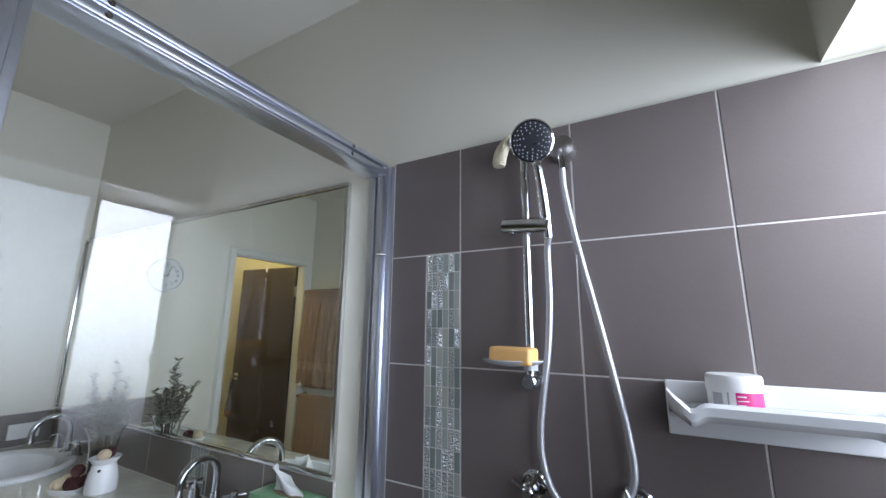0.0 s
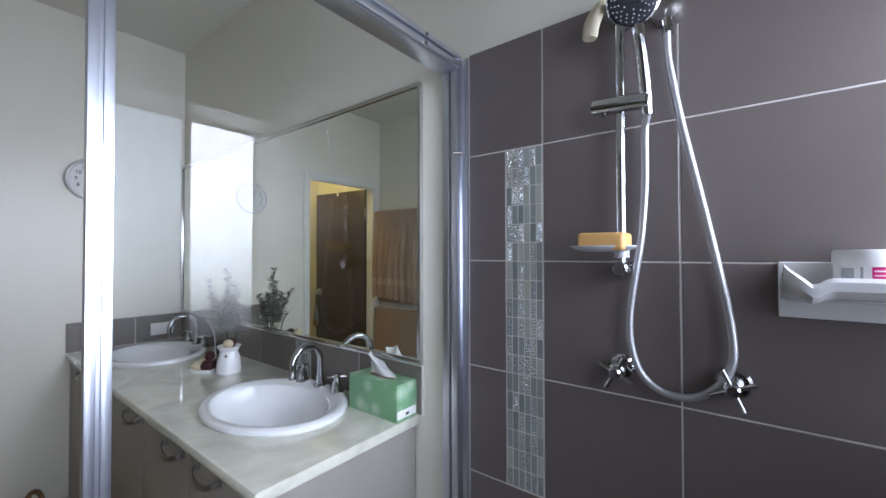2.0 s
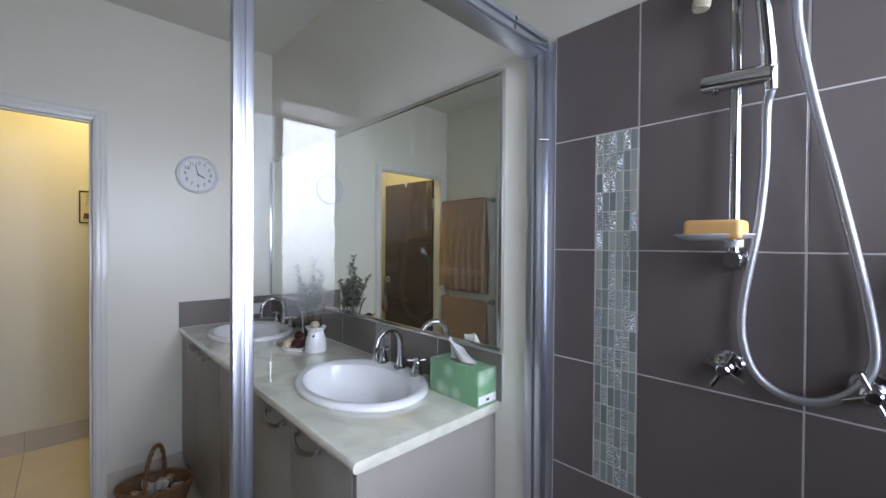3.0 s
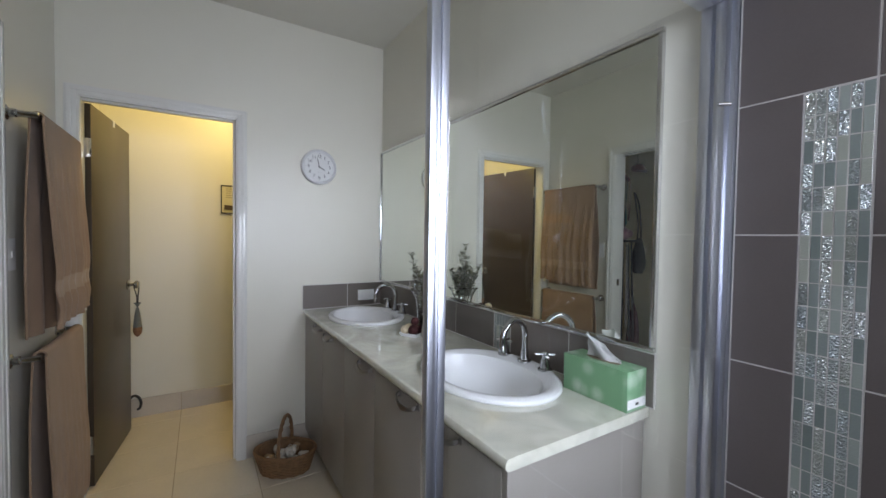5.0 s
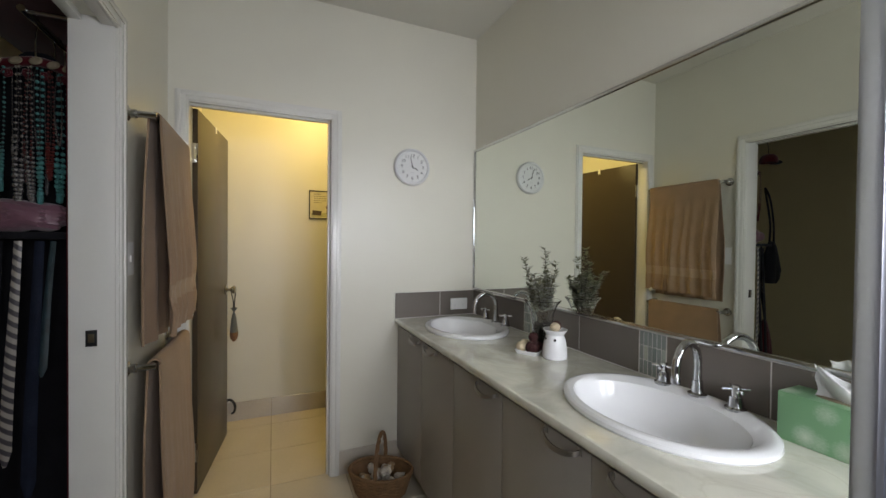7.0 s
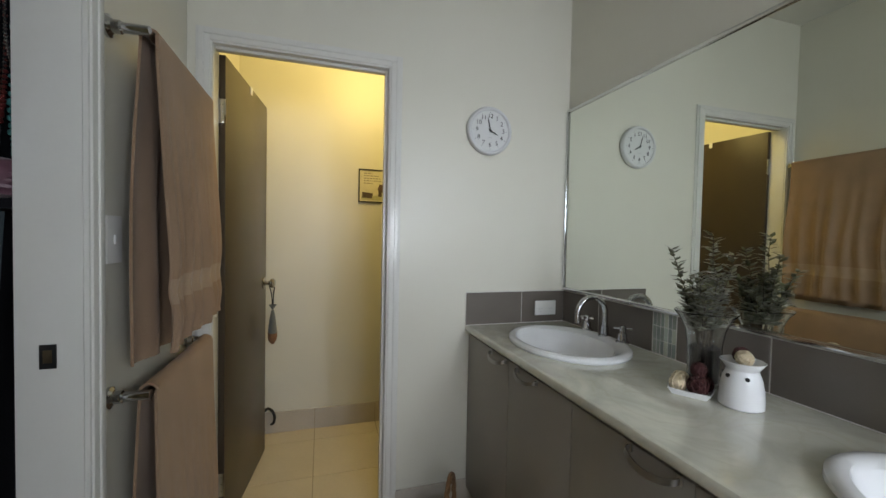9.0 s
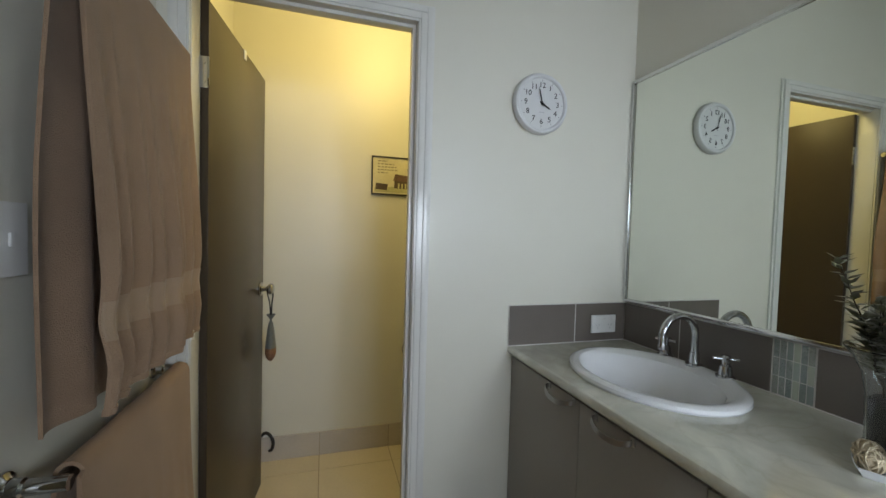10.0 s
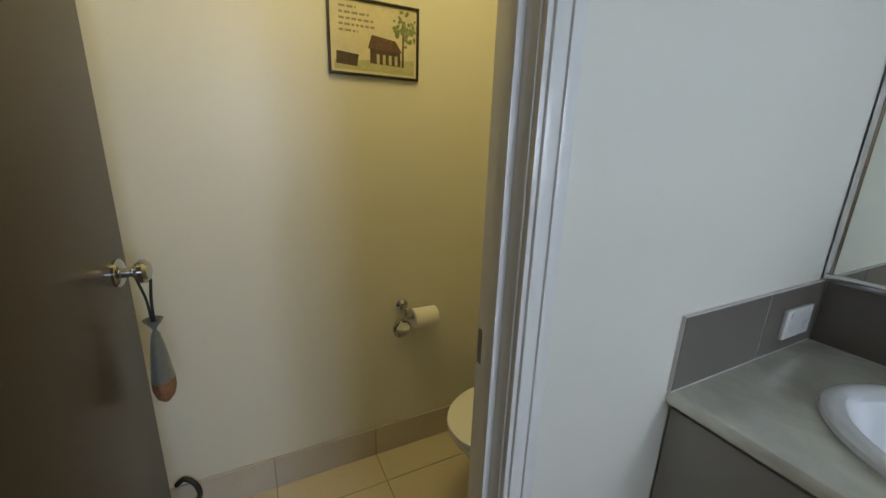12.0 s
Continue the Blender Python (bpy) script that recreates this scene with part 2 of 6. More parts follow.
# ---- the plan ----
X_CLOCK, X_BACK, X_END = -2.30, -3.30, 1.11      # clock wall, toilet room's back wall, shower end wall
Y_MIR, Y_TOW = 1.95, 0.24                         # mirror wall, towel wall
CEIL, THICK, HEAD = 2.70, 0.12, 2.05
X_GLASS = -0.124                                  # shower screen
DOOR_Y0, DOOR_Y1 = 0.33, 1.018                    # toilet doorway
ROBE_X0, ROBE_X1 = -1.60, -0.78                   # robe doorway
WIN_Y0, WIN_Y1, WIN_Z0, WIN_Z1 = 0.68, 1.940, 1.02, 2.005
X_UPPER = 0.915                                   # end wall above the window recess
W_THICK = 0.088                                   # clock wall
BENCH_Z, BENCH_Y, VAN_X1 = 0.887, 1.404, -0.302
ROBE_BACK, ROBE_W, ROBE_E = -1.45, -2.70, -0.45

structure("floor", box(B(), (X_BACK - 0.12, ROBE_BACK - 0.12, -0.12), (X_END + 0.12, Y_MIR + 0.12, -0.003)), M_FGROUT, "sand coloured grout bed under cream floor tiles", "floor")
floor_ob = bpy.data.objects["floor"]
structure("ceiling", box(B(), (X_BACK - 0.12, ROBE_BACK - 0.12, CEIL), (X_END + 0.12, Y_MIR + 0.12, CEIL + 0.1)), M_CEIL, "plain white plasterboard ceiling", "ceiling")
wall_mirror = structure("wall_north", box(B(), (X_BACK - THICK, Y_MIR, -0.003), (X_END + THICK, Y_MIR + THICK, CEIL)), M_WALL, "cream painted wall behind vanity and shower", "wall")

bm = B()
box(bm, (X_CLOCK - W_THICK, Y_TOW, -0.003), (X_CLOCK, DOOR_Y0 - 0.02, CEIL))
box(bm, (X_CLOCK - W_THICK, DOOR_Y1 + 0.02, -0.003), (X_CLOCK, Y_MIR, CEIL))
box(bm, (X_CLOCK - W_THICK, DOOR_Y0 - 0.02, HEAD + 0.02), (X_CLOCK, DOOR_Y1 + 0.02, CEIL))
structure("wall_west", bm, M_WALL, "cream painted wall with the toilet doorway", "wall")

bm = B()
box(bm, (X_BACK - THICK, Y_TOW - THICK, -0.003), (ROBE_X0 - 0.02, Y_TOW, CEIL))
box(bm, (ROBE_X1 + 0.02, Y_TOW - THICK, -0.003), (X_END + THICK, Y_TOW, CEIL))
box(bm, (ROBE_X0 - 0.02, Y_TOW - THICK, HEAD + 0.02), (ROBE_X1 + 0.02, Y_TOW, CEIL))
structure("wall_south", bm, M_WALL, "cream painted wall with towel rails and robe doorway", "wall")

bm = B()
box(bm, (X_END, Y_TOW, -0.003), (X_END + THICK, Y_MIR, WIN_Z0))
box(bm, (X_UPPER, Y_TOW, WIN_Z1), (X_END + THICK, Y_MIR, CEIL))
box(bm, (X_END, Y_TOW, WIN_Z0), (X_END + THICK, WIN_Y0, WIN_Z1))
box(bm, (X_END, WIN_Y1, WIN_Z0), (X_END + THICK, Y_MIR, WIN_Z1))
structure("wall_east", bm, M_WALL, "cream painted shower wall with a frosted window", "wall")
structure("wall_toilet", box(B(), (X_BACK - THICK, Y_TOW, -0.003), (X_BACK, Y_MIR, CEIL)), M_WALL, "cream painted back wall of the toilet room", "wall")
bm = B()
box(bm, (ROBE_W - THICK, ROBE_BACK, -0.003), (ROBE_W, Y_TOW - THICK, CEIL))
for ya, yb, za in ((ROBE_BACK, -1.32, -0.003), (-1.32, -0.50, 2.07), (-0.50, Y_TOW - THICK, -0.003)):
    box(bm, (ROBE_E, ya, za), (ROBE_E + THICK, yb, CEIL))  # unseen doorway, added so that sky light brightens the robe
box(bm, (ROBE_W - THICK, ROBE_BACK - THICK, -0.003), (ROBE_E + THICK, ROBE_BACK, CEIL))
M_ROBEWALL = surface("tan_robe_wall_paint", (0.78, 0.69, 0.48), 0.6, vary=0.03, scale=1.5, fine=200, bump=0.01)
structure("wall_robe", bm, M_ROBEWALL, "tan painted walls of the walk-in robe", "wall")

# ---- doors, trim, window ----
def architrave(name, axis, wall, side, a0, a1, head, width=0.058):
    """Two legs and a head round an opening. axis: the wall's normal."""
    bm = B()
    for k, (w0, w1, d) in enumerate(((0.0, width, 0.010), (0.008, width - 0.016, 0.015), (0.030, width - 0.008, 0.019))):
        d *= side
        for lo, hi in (((a0 - w1, 0.0), (a0 - w0, head + w1)), ((a1 + w0, 0.0), (a1 + w1, head + w1)), ((a0 - w0, head + w0), (a1 + w0, head + w1))):
            if axis == "x":
                box(bm, (wall, lo[0], lo[1]), (wall + d, hi[0], hi[1]), 0.002)
            else:
                box(bm, (lo[0], wall, lo[1]), (hi[0], wall + d, hi[1]), 0.002)
    return structure(name, bm, M_TRIM, "white gloss moulded door architrave", "door trim")


architrave("trim_1", "x", X_CLOCK, 1, DOOR_Y0 - 0.002, DOOR_Y1 + 0.002, HEAD - 0.004)
architrave("trim_2", "y", Y_TOW, 1, ROBE_X0 - 0.002, ROBE_X1 + 0.002, HEAD - 0.004)
bm = B()
box(bm, (X_CLOCK - W_THICK, DOOR_Y0 - 0.02, 0), (X_CLOCK, DOOR_Y0, HEAD + 0.02), 0.001)
box(bm, (X_CLOCK - W_THICK, DOOR_Y1, 0), (X_CLOCK, DOOR_Y1 + 0.02, HEAD + 0.02), 0.001)
box(bm, (X_CLOCK - W_THICK, DOOR_Y0, HEAD), (X_CLOCK, DOOR_Y1, HEAD + 0.02), 0.001)
box(bm, (X_CLOCK - 0.056, DOOR_Y1 - 0.012, 0), (X_CLOCK - 0.026, DOOR_Y1, HEAD), 0.001)
box(bm, (X_CLOCK - 0.056, DOOR_Y0, HEAD - 0.012), (X_CLOCK - 0.026, DOOR_Y1 - 0.012, HEAD), 0.001)
jamb_1 = structure("door_frame_1", bm, M_TRIM, "white gloss toilet door jamb", "door frame")
M_STRIKE = surface("worn_dark_brass", (0.16, 0.13, 0.09), 0.35, metal=0.9, vary=0.2, scale=40, bump=0.01)
part("strike_plate", box(B(), (X_CLOCK - 0.082, DOOR_Y1 - 0.0025, 1.000), (X_CLOCK - 0.0565, DOOR_Y1 + 0.001, 1.058), 0.001), M_STRIKE, jamb_1, "dull metal strike plate")
bm = B()
box(bm, (ROBE_X0 - 0.02, Y_TOW - THICK, 0), (ROBE_X0, Y_TOW, HEAD + 0.02), 0.001)
box(bm, (ROBE_X1, Y_TOW - THICK, 0), (ROBE_X1 + 0.02, Y_TOW, HEAD + 0.02), 0.001)
box(bm, (ROBE_X0, Y_TOW - THICK, HEAD), (ROBE_X1, Y_TOW - 0.085, HEAD + 0.02), 0.001)
box(bm, (ROBE_X0, Y_TOW - 0.035, HEAD), (ROBE_X1, Y_TOW, HEAD + 0.02), 0.001)
jamb_2 = structure("door_frame_2", bm, M_TRIM, "white gloss robe doorway jamb with sliding track slot", "door frame")
bm = B()
box(bm, (ROBE_X0, 0.163, 1.005), (ROBE_X0 + 0.003, 0.193, 1.058), 0.001)
sp = part("strike_plate", bm, M_BLACK, jamb_2, "dark sliding door strike plate")
part("strike_tongue", box(B(), (ROBE_X0 + 0.002, 0.170, 1.018), (ROBE_X0 + 0.0045, 0.186, 1.046), 0.001), M_STRIKE, sp, "worn brass latch recess")


def toilet_door():
    """Flush brown door, hinged on the toilet side and swung open."""
    hx, hy, W, H, T = X_CLOCK - W_THICK + 0.002, DOOR_Y0 + 0.024, 0.684, 2.03, 0.035
    root = tagged(thing("door_1", "flush brown painted toilet door standing open", "door", pose(hx, hy, 0.012, 0, 0, DOOR_ANGLE)), kind="structure")
    leaf = part("door_leaf", box(B(), (0, 0, 0), (W, T, H), 0.002), M_DOOR, root)
    for hz in (0.22, 1.80):
        bm = B()
        box(bm, (0.0, -0.002, hz - 0.05), (-0.002, T - 0.006, hz + 0.05), 0.0005)
        rod(bm, (0.0, T + 0.004, hz - 0.05), (0.0, T + 0.004, hz + 0.05), 0.006, n=12)
        hinge = part("hinge", bm, M_CHROME, root, "satin steel butt hinge")
        bm = B()
        for dz in (-0.03, 0.0, 0.03):
            rod(bm, (-0.001, 0.012, hz + dz), (-0.004, 0.012, hz + dz), 0.004, n=10)
        part("screw", bm, M_CHROME, hinge)
    for s, yy in ((1, T), (-1, 0.0)):
        kn = Matrix.Translation((W - 0.06, yy, 1.01)) @ pose(0, 0, 0, -90 * s, 0, 0)
        part("door_knob", lathe(B(), [(0, 0), (0.033, 0), (0.033, 0.006), (0.028, 0.010), (0.013, 0.012), (0.011, 0.030), (0.018, 0.036), (0.028, 0.046), (0.028, 0.056), (0.020, 0.064), (0, 0.066)], kn, 28), M_CHROME, root, "round chrome door knob")
    part("hook_clip", box(B(), (W * 0.52, -0.004, H - 0.035), (W * 0.52 + 0.022, T + 0.004, H + 0.004), 0.002), M_PLASTIC, root, "white over-door hook clip")
    return root


DOOR_ANGLE = 173.7
toilet_door()

# frosted sliding window of the shower
win = tagged(thing("window_1", "white framed frosted sliding shower window", "window"), kind="structure")
bm = B()
fx0, fx1 = X_END + 0.082, X_END + 0.117
box(bm, (fx0, WIN_Y0, WIN_Z0), (fx1, WIN_Y0 + 0.03, WIN_Z1), 0.002)
box(bm, (fx0, WIN_Y1 - 0.03, WIN_Z0), (fx1, WIN_Y1, WIN_Z1), 0.002)
box(bm, (fx0, WIN_Y0 + 0.03, WIN_Z0), (fx1, WIN_Y1 - 0.03, WIN_Z0 + 0.03), 0.002)
box(bm, (fx0, WIN_Y0 + 0.03, WIN_Z1 - 0.03), (fx1, WIN_Y1 - 0.03, WIN_Z1), 0.002)
part("window_frame", bm, M_TRIM, win)
for a, b, dx in ((WIN_Y0 + 0.03, SASH_Y0 - 0.01, 0.012), (FIXED_Y - 0.004, SASH_Y0 + 0.004, 0.0)):
    part("pane", box(B(), (fx0 + 0.006 + dx, a, WIN_Z0 + 0.03), (fx0 + 0.011 + dx, b, WIN_Z1 - 0.03)), M_FROST, win, "frosted glass pane")
# stile at the edge of the added, unseen leaf
part("sash_stile", box(B(), (X_END + 0.004, FIXED_Y - 0.012, WIN_Z0 + 0.004), (fx0 + 0.020, FIXED_Y + 0.012, WIN_Z1 - 0.004), 0.003), M_PULL, win, "dull grey sash stile")
stile = part("sash_stile", box(B(), (X_END + 0.004, SASH_Y0, WIN_Z0 + 0.004), (fx0 + 0.020, SASH_Y1, WIN_Z1 - 0.004), 0.003), M_PULL, win, "dull grey sash stile")
part("sash_latch", box(B(), (X_END - 0.008, SASH_Y0 + 0.006, 1.60), (X_END + 0.006, SASH_Y0 + 0.022, 1.70), 0.003), M_PULL, stile, "small sash latch")
# ---- vanity ----
def handle_bow(parent, x0, x1, z, y):
    bm = B()
    pts = smooth_line([(x0, y, z), (x0 + 0.002, y - 0.016, z - 0.004), (x0 + 0.03, y - 0.026, z - 0.014), ((x0 + x1) / 2, y - 0.029, z - 0.018), (x1 - 0.03, y - 0.026, z - 0.014), (x1 - 0.002, y - 0.016, z - 0.004), (x1, y, z)], 6)
    rings = []
    for i, p in enumerate(pts):
        d = (pts[min(i + 1, len(pts) - 1)] - pts[max(i - 1, 0)]).normalized()
        up = Vector((0, 0.25, 1)).normalized()
        nrm = d.cross(up).normalized()
        rings.append([bm.verts.new(p + a * up + b * nrm) for a, b in ((-0.007, -0.002), (0.007, -0.002), (0.007, 0.002), (-0.007, 0.002))])
    for p, q in zip(rings, rings[1:]):
        for k in range(4):
            bm.faces.new((p[k], p[(k + 1) % 4], q[(k + 1) % 4], q[k]))
    bm.faces.new(rings[0][::-1]), bm.faces.new(rings[-1])
    for f in (pts[0], pts[-1]):
        box(bm, (f.x - 0.006, y - 0.004, f.z - 0.011), (f.x + 0.006, y + 0.001, f.z + 0.011), 0.001)
    return part("handle", bm, M_PULL, parent, "brushed metal bow handle")


FRONT = BENCH_Y + 0.018
van = thing("vanity_cabinet", "taupe laminate vanity cabinet with five doors", "cabinet")
bm = B()
box(bm, (X_CLOCK + 0.002, FRONT + 0.02, 0.10), (VAN_X1 - 0.032, Y_MIR - 0.002, 0.68))
part("carcass", bm, M_CAB, van)
part("kickboard", box(B(), (X_CLOCK + 0.002, FRONT + 0.055, 0.0), (VAN_X1 - 0.02, FRONT + 0.07, 0.10), 0.001), M_CAB, van)
part("end_panel", box(B(), (VAN_X1 - 0.0318, FRONT + 0.001, 0.0), (VAN_X1 - 0.014, Y_MIR - 0.002, BENCH_Z - 0.030), 0.001), M_CAB, van)
edges = [X_CLOCK + 0.004, -1.872, -1.482, -1.098, -0.70, VAN_X1 - 0.033]
pulls = [(-2.027, -1.895), (-1.800, -1.668), (-1.262, -1.130), (-0.868, -0.736), (-0.635, -0.503)]
for (a, b), (p0, p1) in zip(zip(edges, edges[1:]), pulls):
    door = part("cabinet_door", box(B(), (a + 0.0009, FRONT, 0.102), (b - 0.0009, FRONT + 0.018, BENCH_Z - 0.042), 0.0015), M_CAB, van)
    handle_bow(door, p0, p1, 0.836, FRONT)

BASINS = ((-1.893, 1.686, 0.271), (-0.748, 1.702, 0.285))  # centre x, y and half length
BRY = 0.217


def bench():
    """Worktop with a bullnose front edge and two oval cut-outs."""
    root = thing("vanity_worktop", "cream veined stone-look vanity worktop", "worktop")
    bm = B()
    x0, x1, y0, y1, z1, th = X_CLOCK + 0.001, VAN_X1, BENCH_Y, Y_MIR - 0.001, BENCH_Z, 0.030
    n = 48
    spans = [(x0, -1.356), (-1.356, x1)]
    for (sx0, sx1), (cx, BCY, BRX) in zip(spans, BASINS):
        hole, rim = [], []
        for i in range(n):
            a = i * math.tau / n
            c, s = math.cos(a), math.sin(a)
            hole.append((cx + (BRX - 0.03) * c, BCY + (BRY - 0.03) * s))
            k = min((sx1 - cx) / c if c > 1e-6 else 9e9, (sx0 - cx) / c if c < -1e-6 else 9e9, (y1 - BCY) / s if s > 1e-6 else 9e9, (y0 + 0.014 - BCY) / s if s < -1e-6 else 9e9)
            rim.append((cx + k * c, BCY + k * s))
        corners = [(sx0, y0 + 0.014), (sx1, y0 + 0.014), (sx1, y1), (sx0, y1)]
        for cc in corners:
            j = min(range(n), key=lambda i: (rim[i][0] - cc[0]) ** 2 + (rim[i][1] - cc[1]) ** 2)
            rim[j] = cc
        for z, flip in ((z1, False), (z1 - th, True)):
            hv = [bm.verts.new((*p, z)) for p in hole]
            rv = [bm.verts.new((*p, z)) for p in rim]
            for i in range(n):
                j = (i + 1) % n
                f = (hv[i], rv[i], rv[j], hv[j])
                bm.faces.new(f[::-1] if flip else f)
    bmesh.ops.remove_doubles(bm, verts=bm.verts, dist=0.0005)
    end = [bm.verts.new((x1, y, z)) for y, z in ((y0 + 0.014, z1), (y1, z1), (y1, z1 - th), (y0 + 0.014, z1 - th))]
    bm.faces.new(end)
    slab = part("slab", bm, M_BENCH, root)
    for poly in slab.data.polygons:
        poly.use_smooth = False
    bm = B()
    prof = [(y0 + 0.014, z1), (y0 + 0.006, z1 - 0.002), (y0 + 0.001, z1 - 0.008), (y0, z1 - 0.015), (y0 + 0.001, z1 - 0.022), (y0 + 0.006, z1 - 0.028), (y0 + 0.014, z1 - th)]
    rows = [[bm.verts.new((x, y, z)) for y, z in prof] for x in (x0, x1)]
    for i in range(len(prof) - 1):
        bm.faces.new((rows[0][i], rows[0][i + 1], rows[1][i + 1], rows[1][i]))
    bm.faces.new(rows[1]), bm.faces.new(rows[0][::-1])
    part("rounded_edge", bm, M_BENCH, root, "rounded front edge of the worktop")


bench()


def basin(cx, BCY, BRX):
    root = thing("wash_basin", "white oval porcelain drop-in wash basin", "basin", pose(cx, BCY, BENCH_Z), "twin basins")
    prof = [(0.90, 0.000), (0.985, 0.000), (1.0, 0.006), (0.995, 0.015), (0.965, 0.021), (0.92, 0.022), (0.87, 0.019), (0.835, 0.010), (0.81, -0.01), (0.75, -0.055), (0.60, -0.105), (0.40, -0.130), (0.15, -0.140), (0.09, -0.141), (0.09, -0.150), (0.15, -0.152), (0.42, -0.143), (0.63, -0.116), (0.76, -0.06), (0.838, -0.01), (0.90, 0.0)]
    bm = B()
    n = 56
    rings = []
    for r, h in prof:
        ring = []
        for i in range(n):
            a = i * math.tau / n
            x, y = r * BRX * math.cos(a), r * BRY * math.sin(a)
            if r < 0.84 and h < 0.012:  # the bowl sits towards the front, leaving a tap deck behind
                y = y * 0.94 - 0.020
            ring.append(bm.verts.new((x, y, h)))
        rings.append(ring)
    for p, q in zip(rings, rings[1:]):
        for i in range(n):
            j = (i + 1) % n
            bm.faces.new((p[i], p[j], q[j], q[i]))
    part("bowl", bm, M_PORC, root)
    waste = Matrix.Translation((0, -0.02, -0.147))
    part("waste", lathe(B(), [(0, 0.004), (0.012, 0.004), (0.014, 0.009), (0.030, 0.009), (0.032, 0.0), (0.02, -0.01), (0, -0.01)], waste, 24, 1.0, 1.0), M_CHROME, root, "chrome plug waste")
    return root


for centre in BASINS:
    basin(*centre)


def tap_set(cx, swing):
    """Gooseneck spout between two cross-handled taps."""
    y, z = 1.888, BENCH_Z + 0.017
    sp = thing("basin_spout", "chrome gooseneck basin spout", "tap", pose(cx - 0.008, y, z, 0, 0, swing), "basin taps")
    part("base", lathe(B(), [(0, 0), (0.026, 0), (0.026, 0.006), (0.016, 0.010), (0.0145, 0.045), (0, 0.045)], None, 28), M_CHROME, sp)
    R, top = 0.068, 0.098
    pts = [(0, 0, 0.04), (0, 0, 0.07)] + [(0, -R + R * math.cos(a), top + R * math.sin(a)) for a in [i * math.pi / 16 for i in range(17)]] + [(0, -2 * R, top - 0.022)]
    part("neck", tube(B(), pts, 0.0115, 18), M_CHROME, sp)
    part("nozzle", rod(B(), (0, -2 * R, top - 0.020), (0, -2 * R, top - 0.036), 0.0125, n=20), M_CHROME, sp)
    for k, dx in enumerate((-0.108, 0.110)):
        tp = thing("basin_tap", "chrome basin tap with a cross handle", "tap", pose(cx - 0.008 + dx, y - 0.006, z, 0, 0, 20 + 35 * k), "basin taps")
        part("body", lathe(B(), [(0, 0), (0.026, 0), (0.026, 0.006), (0.019, 0.010), (0.016, 0.036), (0.011, 0.040), (0.010, 0.052), (0, 0.052)], None, 26), M_CHROME, tp)
        bm = B()
        rod(bm, (-0.034, 0, 0.057), (0.034, 0, 0.057), 0.0048, n=12)
        rod(bm, (0, -0.034, 0.057), (0, 0.034, 0.057), 0.0048, n=12)
        lathe(bm, [(0, 0.048), (0.012, 0.048), (0.012, 0.064), (0.008, 0.068), (0, 0.068)], None, 18)
        part("cross_handle", bm, M_CHROME, tp)


for cx, swing in ((-1.905, 0), (-0.746, 11)):
    tap_set(cx, swing)

# ---- mirror ----
mir = thing("wall_mirror", "wide frameless-look vanity mirror in a thin metal frame", "mirror")
mx0, mx1, mz0, mz1 = X_CLOCK + 0.004, -0.285, 1.050, 1.968
my = Y_MIR - 0.006
part("mirror_glass", box(B(), (mx0 + 0.008, my - 0.004, mz0 + 0.008), (mx1 - 0.008, my + 0.004, mz1 - 0.008)), M_MIRROR, mir)
for lo, hi in (((mx0, mz0), (mx1, mz0 + 0.014)), ((mx0, mz1 - 0.014), (mx1, mz1)), ((mx0, mz0 + 0.014), (mx0 + 0.014, mz1 - 0.014)), ((mx1 - 0.014, mz0 + 0.014), (mx1, mz1 - 0.014))):
    part("frame_rail", box(B(), (lo[0], my - 0.012, lo[1]), (hi[0], Y_MIR - 0.001, hi[1]), 0.003), M_MIRFR, mir)

# ---- shower screen ----
screen = thing("shower_screen", "framed glass shower screen in bright aluminium", "shower screen")
SC_TOP = 1.985
POST0, POST1 = 1.095, 1.124
JAMB0, JAMB1 = 0.575, 0.622


gx = X_GLASS


def channel(lo, hi, lips):
    """Extruded post: a body with rounded lips along one face."""
    bm = box(B(), lo, hi, 0.003)
    for l, h in lips:
        box(bm, l, h, 0.0035)
    return bm


y1 = Y_MIR - 0.001
chan = part("wall_channel", box(B(), (-0.172, Y_MIR - 0.022, 0.10), (-0.102, y1, SC_TOP), 0.003), M_ALU, screen)
for xa, xb, yl, zt in ((-0.178, -0.152, 0.040, 0.002), (-0.140, -0.114, 0.046, 0.004)):
    part("lip", box(B(), (xa, Y_MIR - yl, 0.10), (xb, y1, SC_TOP - zt), 0.0035), M_ALU, chan)
bumper = part("bumper", rod(B(), (-0.104, Y_MIR - 0.036, 1.70), (-0.122, Y_MIR - 0.056, 1.70), 0.0042, n=14), M_PULL, screen, "small metal door bumper")
post = part("post", box(B(), (-0.122, POST0 + 0.002, 0.10), (-0.1125, POST1 - 0.002, SC_TOP - 0.04), 0.002), M_ALU, screen)
for ya, yb in ((POST0, POST0 + 0.0125), (POST1 - 0.0125, POST1)):
    part("lip", box(B(), (-0.1245, ya, 0.10), (-0.1095, yb, SC_TOP - 0.04), 0.003), M_ALU, post)
jamb = part("jamb", channel((-0.178, JAMB0, 0.10), (-0.105, JAMB1, SC_TOP - 0.04), []), M_ALU, screen)
part("wall_channel", channel((-0.178, Y_TOW + 0.012, 0.10), (-0.105, Y_TOW + 0.042, SC_TOP - 0.04), []), M_ALU, screen)
head = part("head_rail", box(B(), (-0.180, Y_TOW + 0.012, SC_TOP - 0.040), (-0.112, Y_MIR - 0.047, SC_TOP), 0.004), M_ALU, screen)
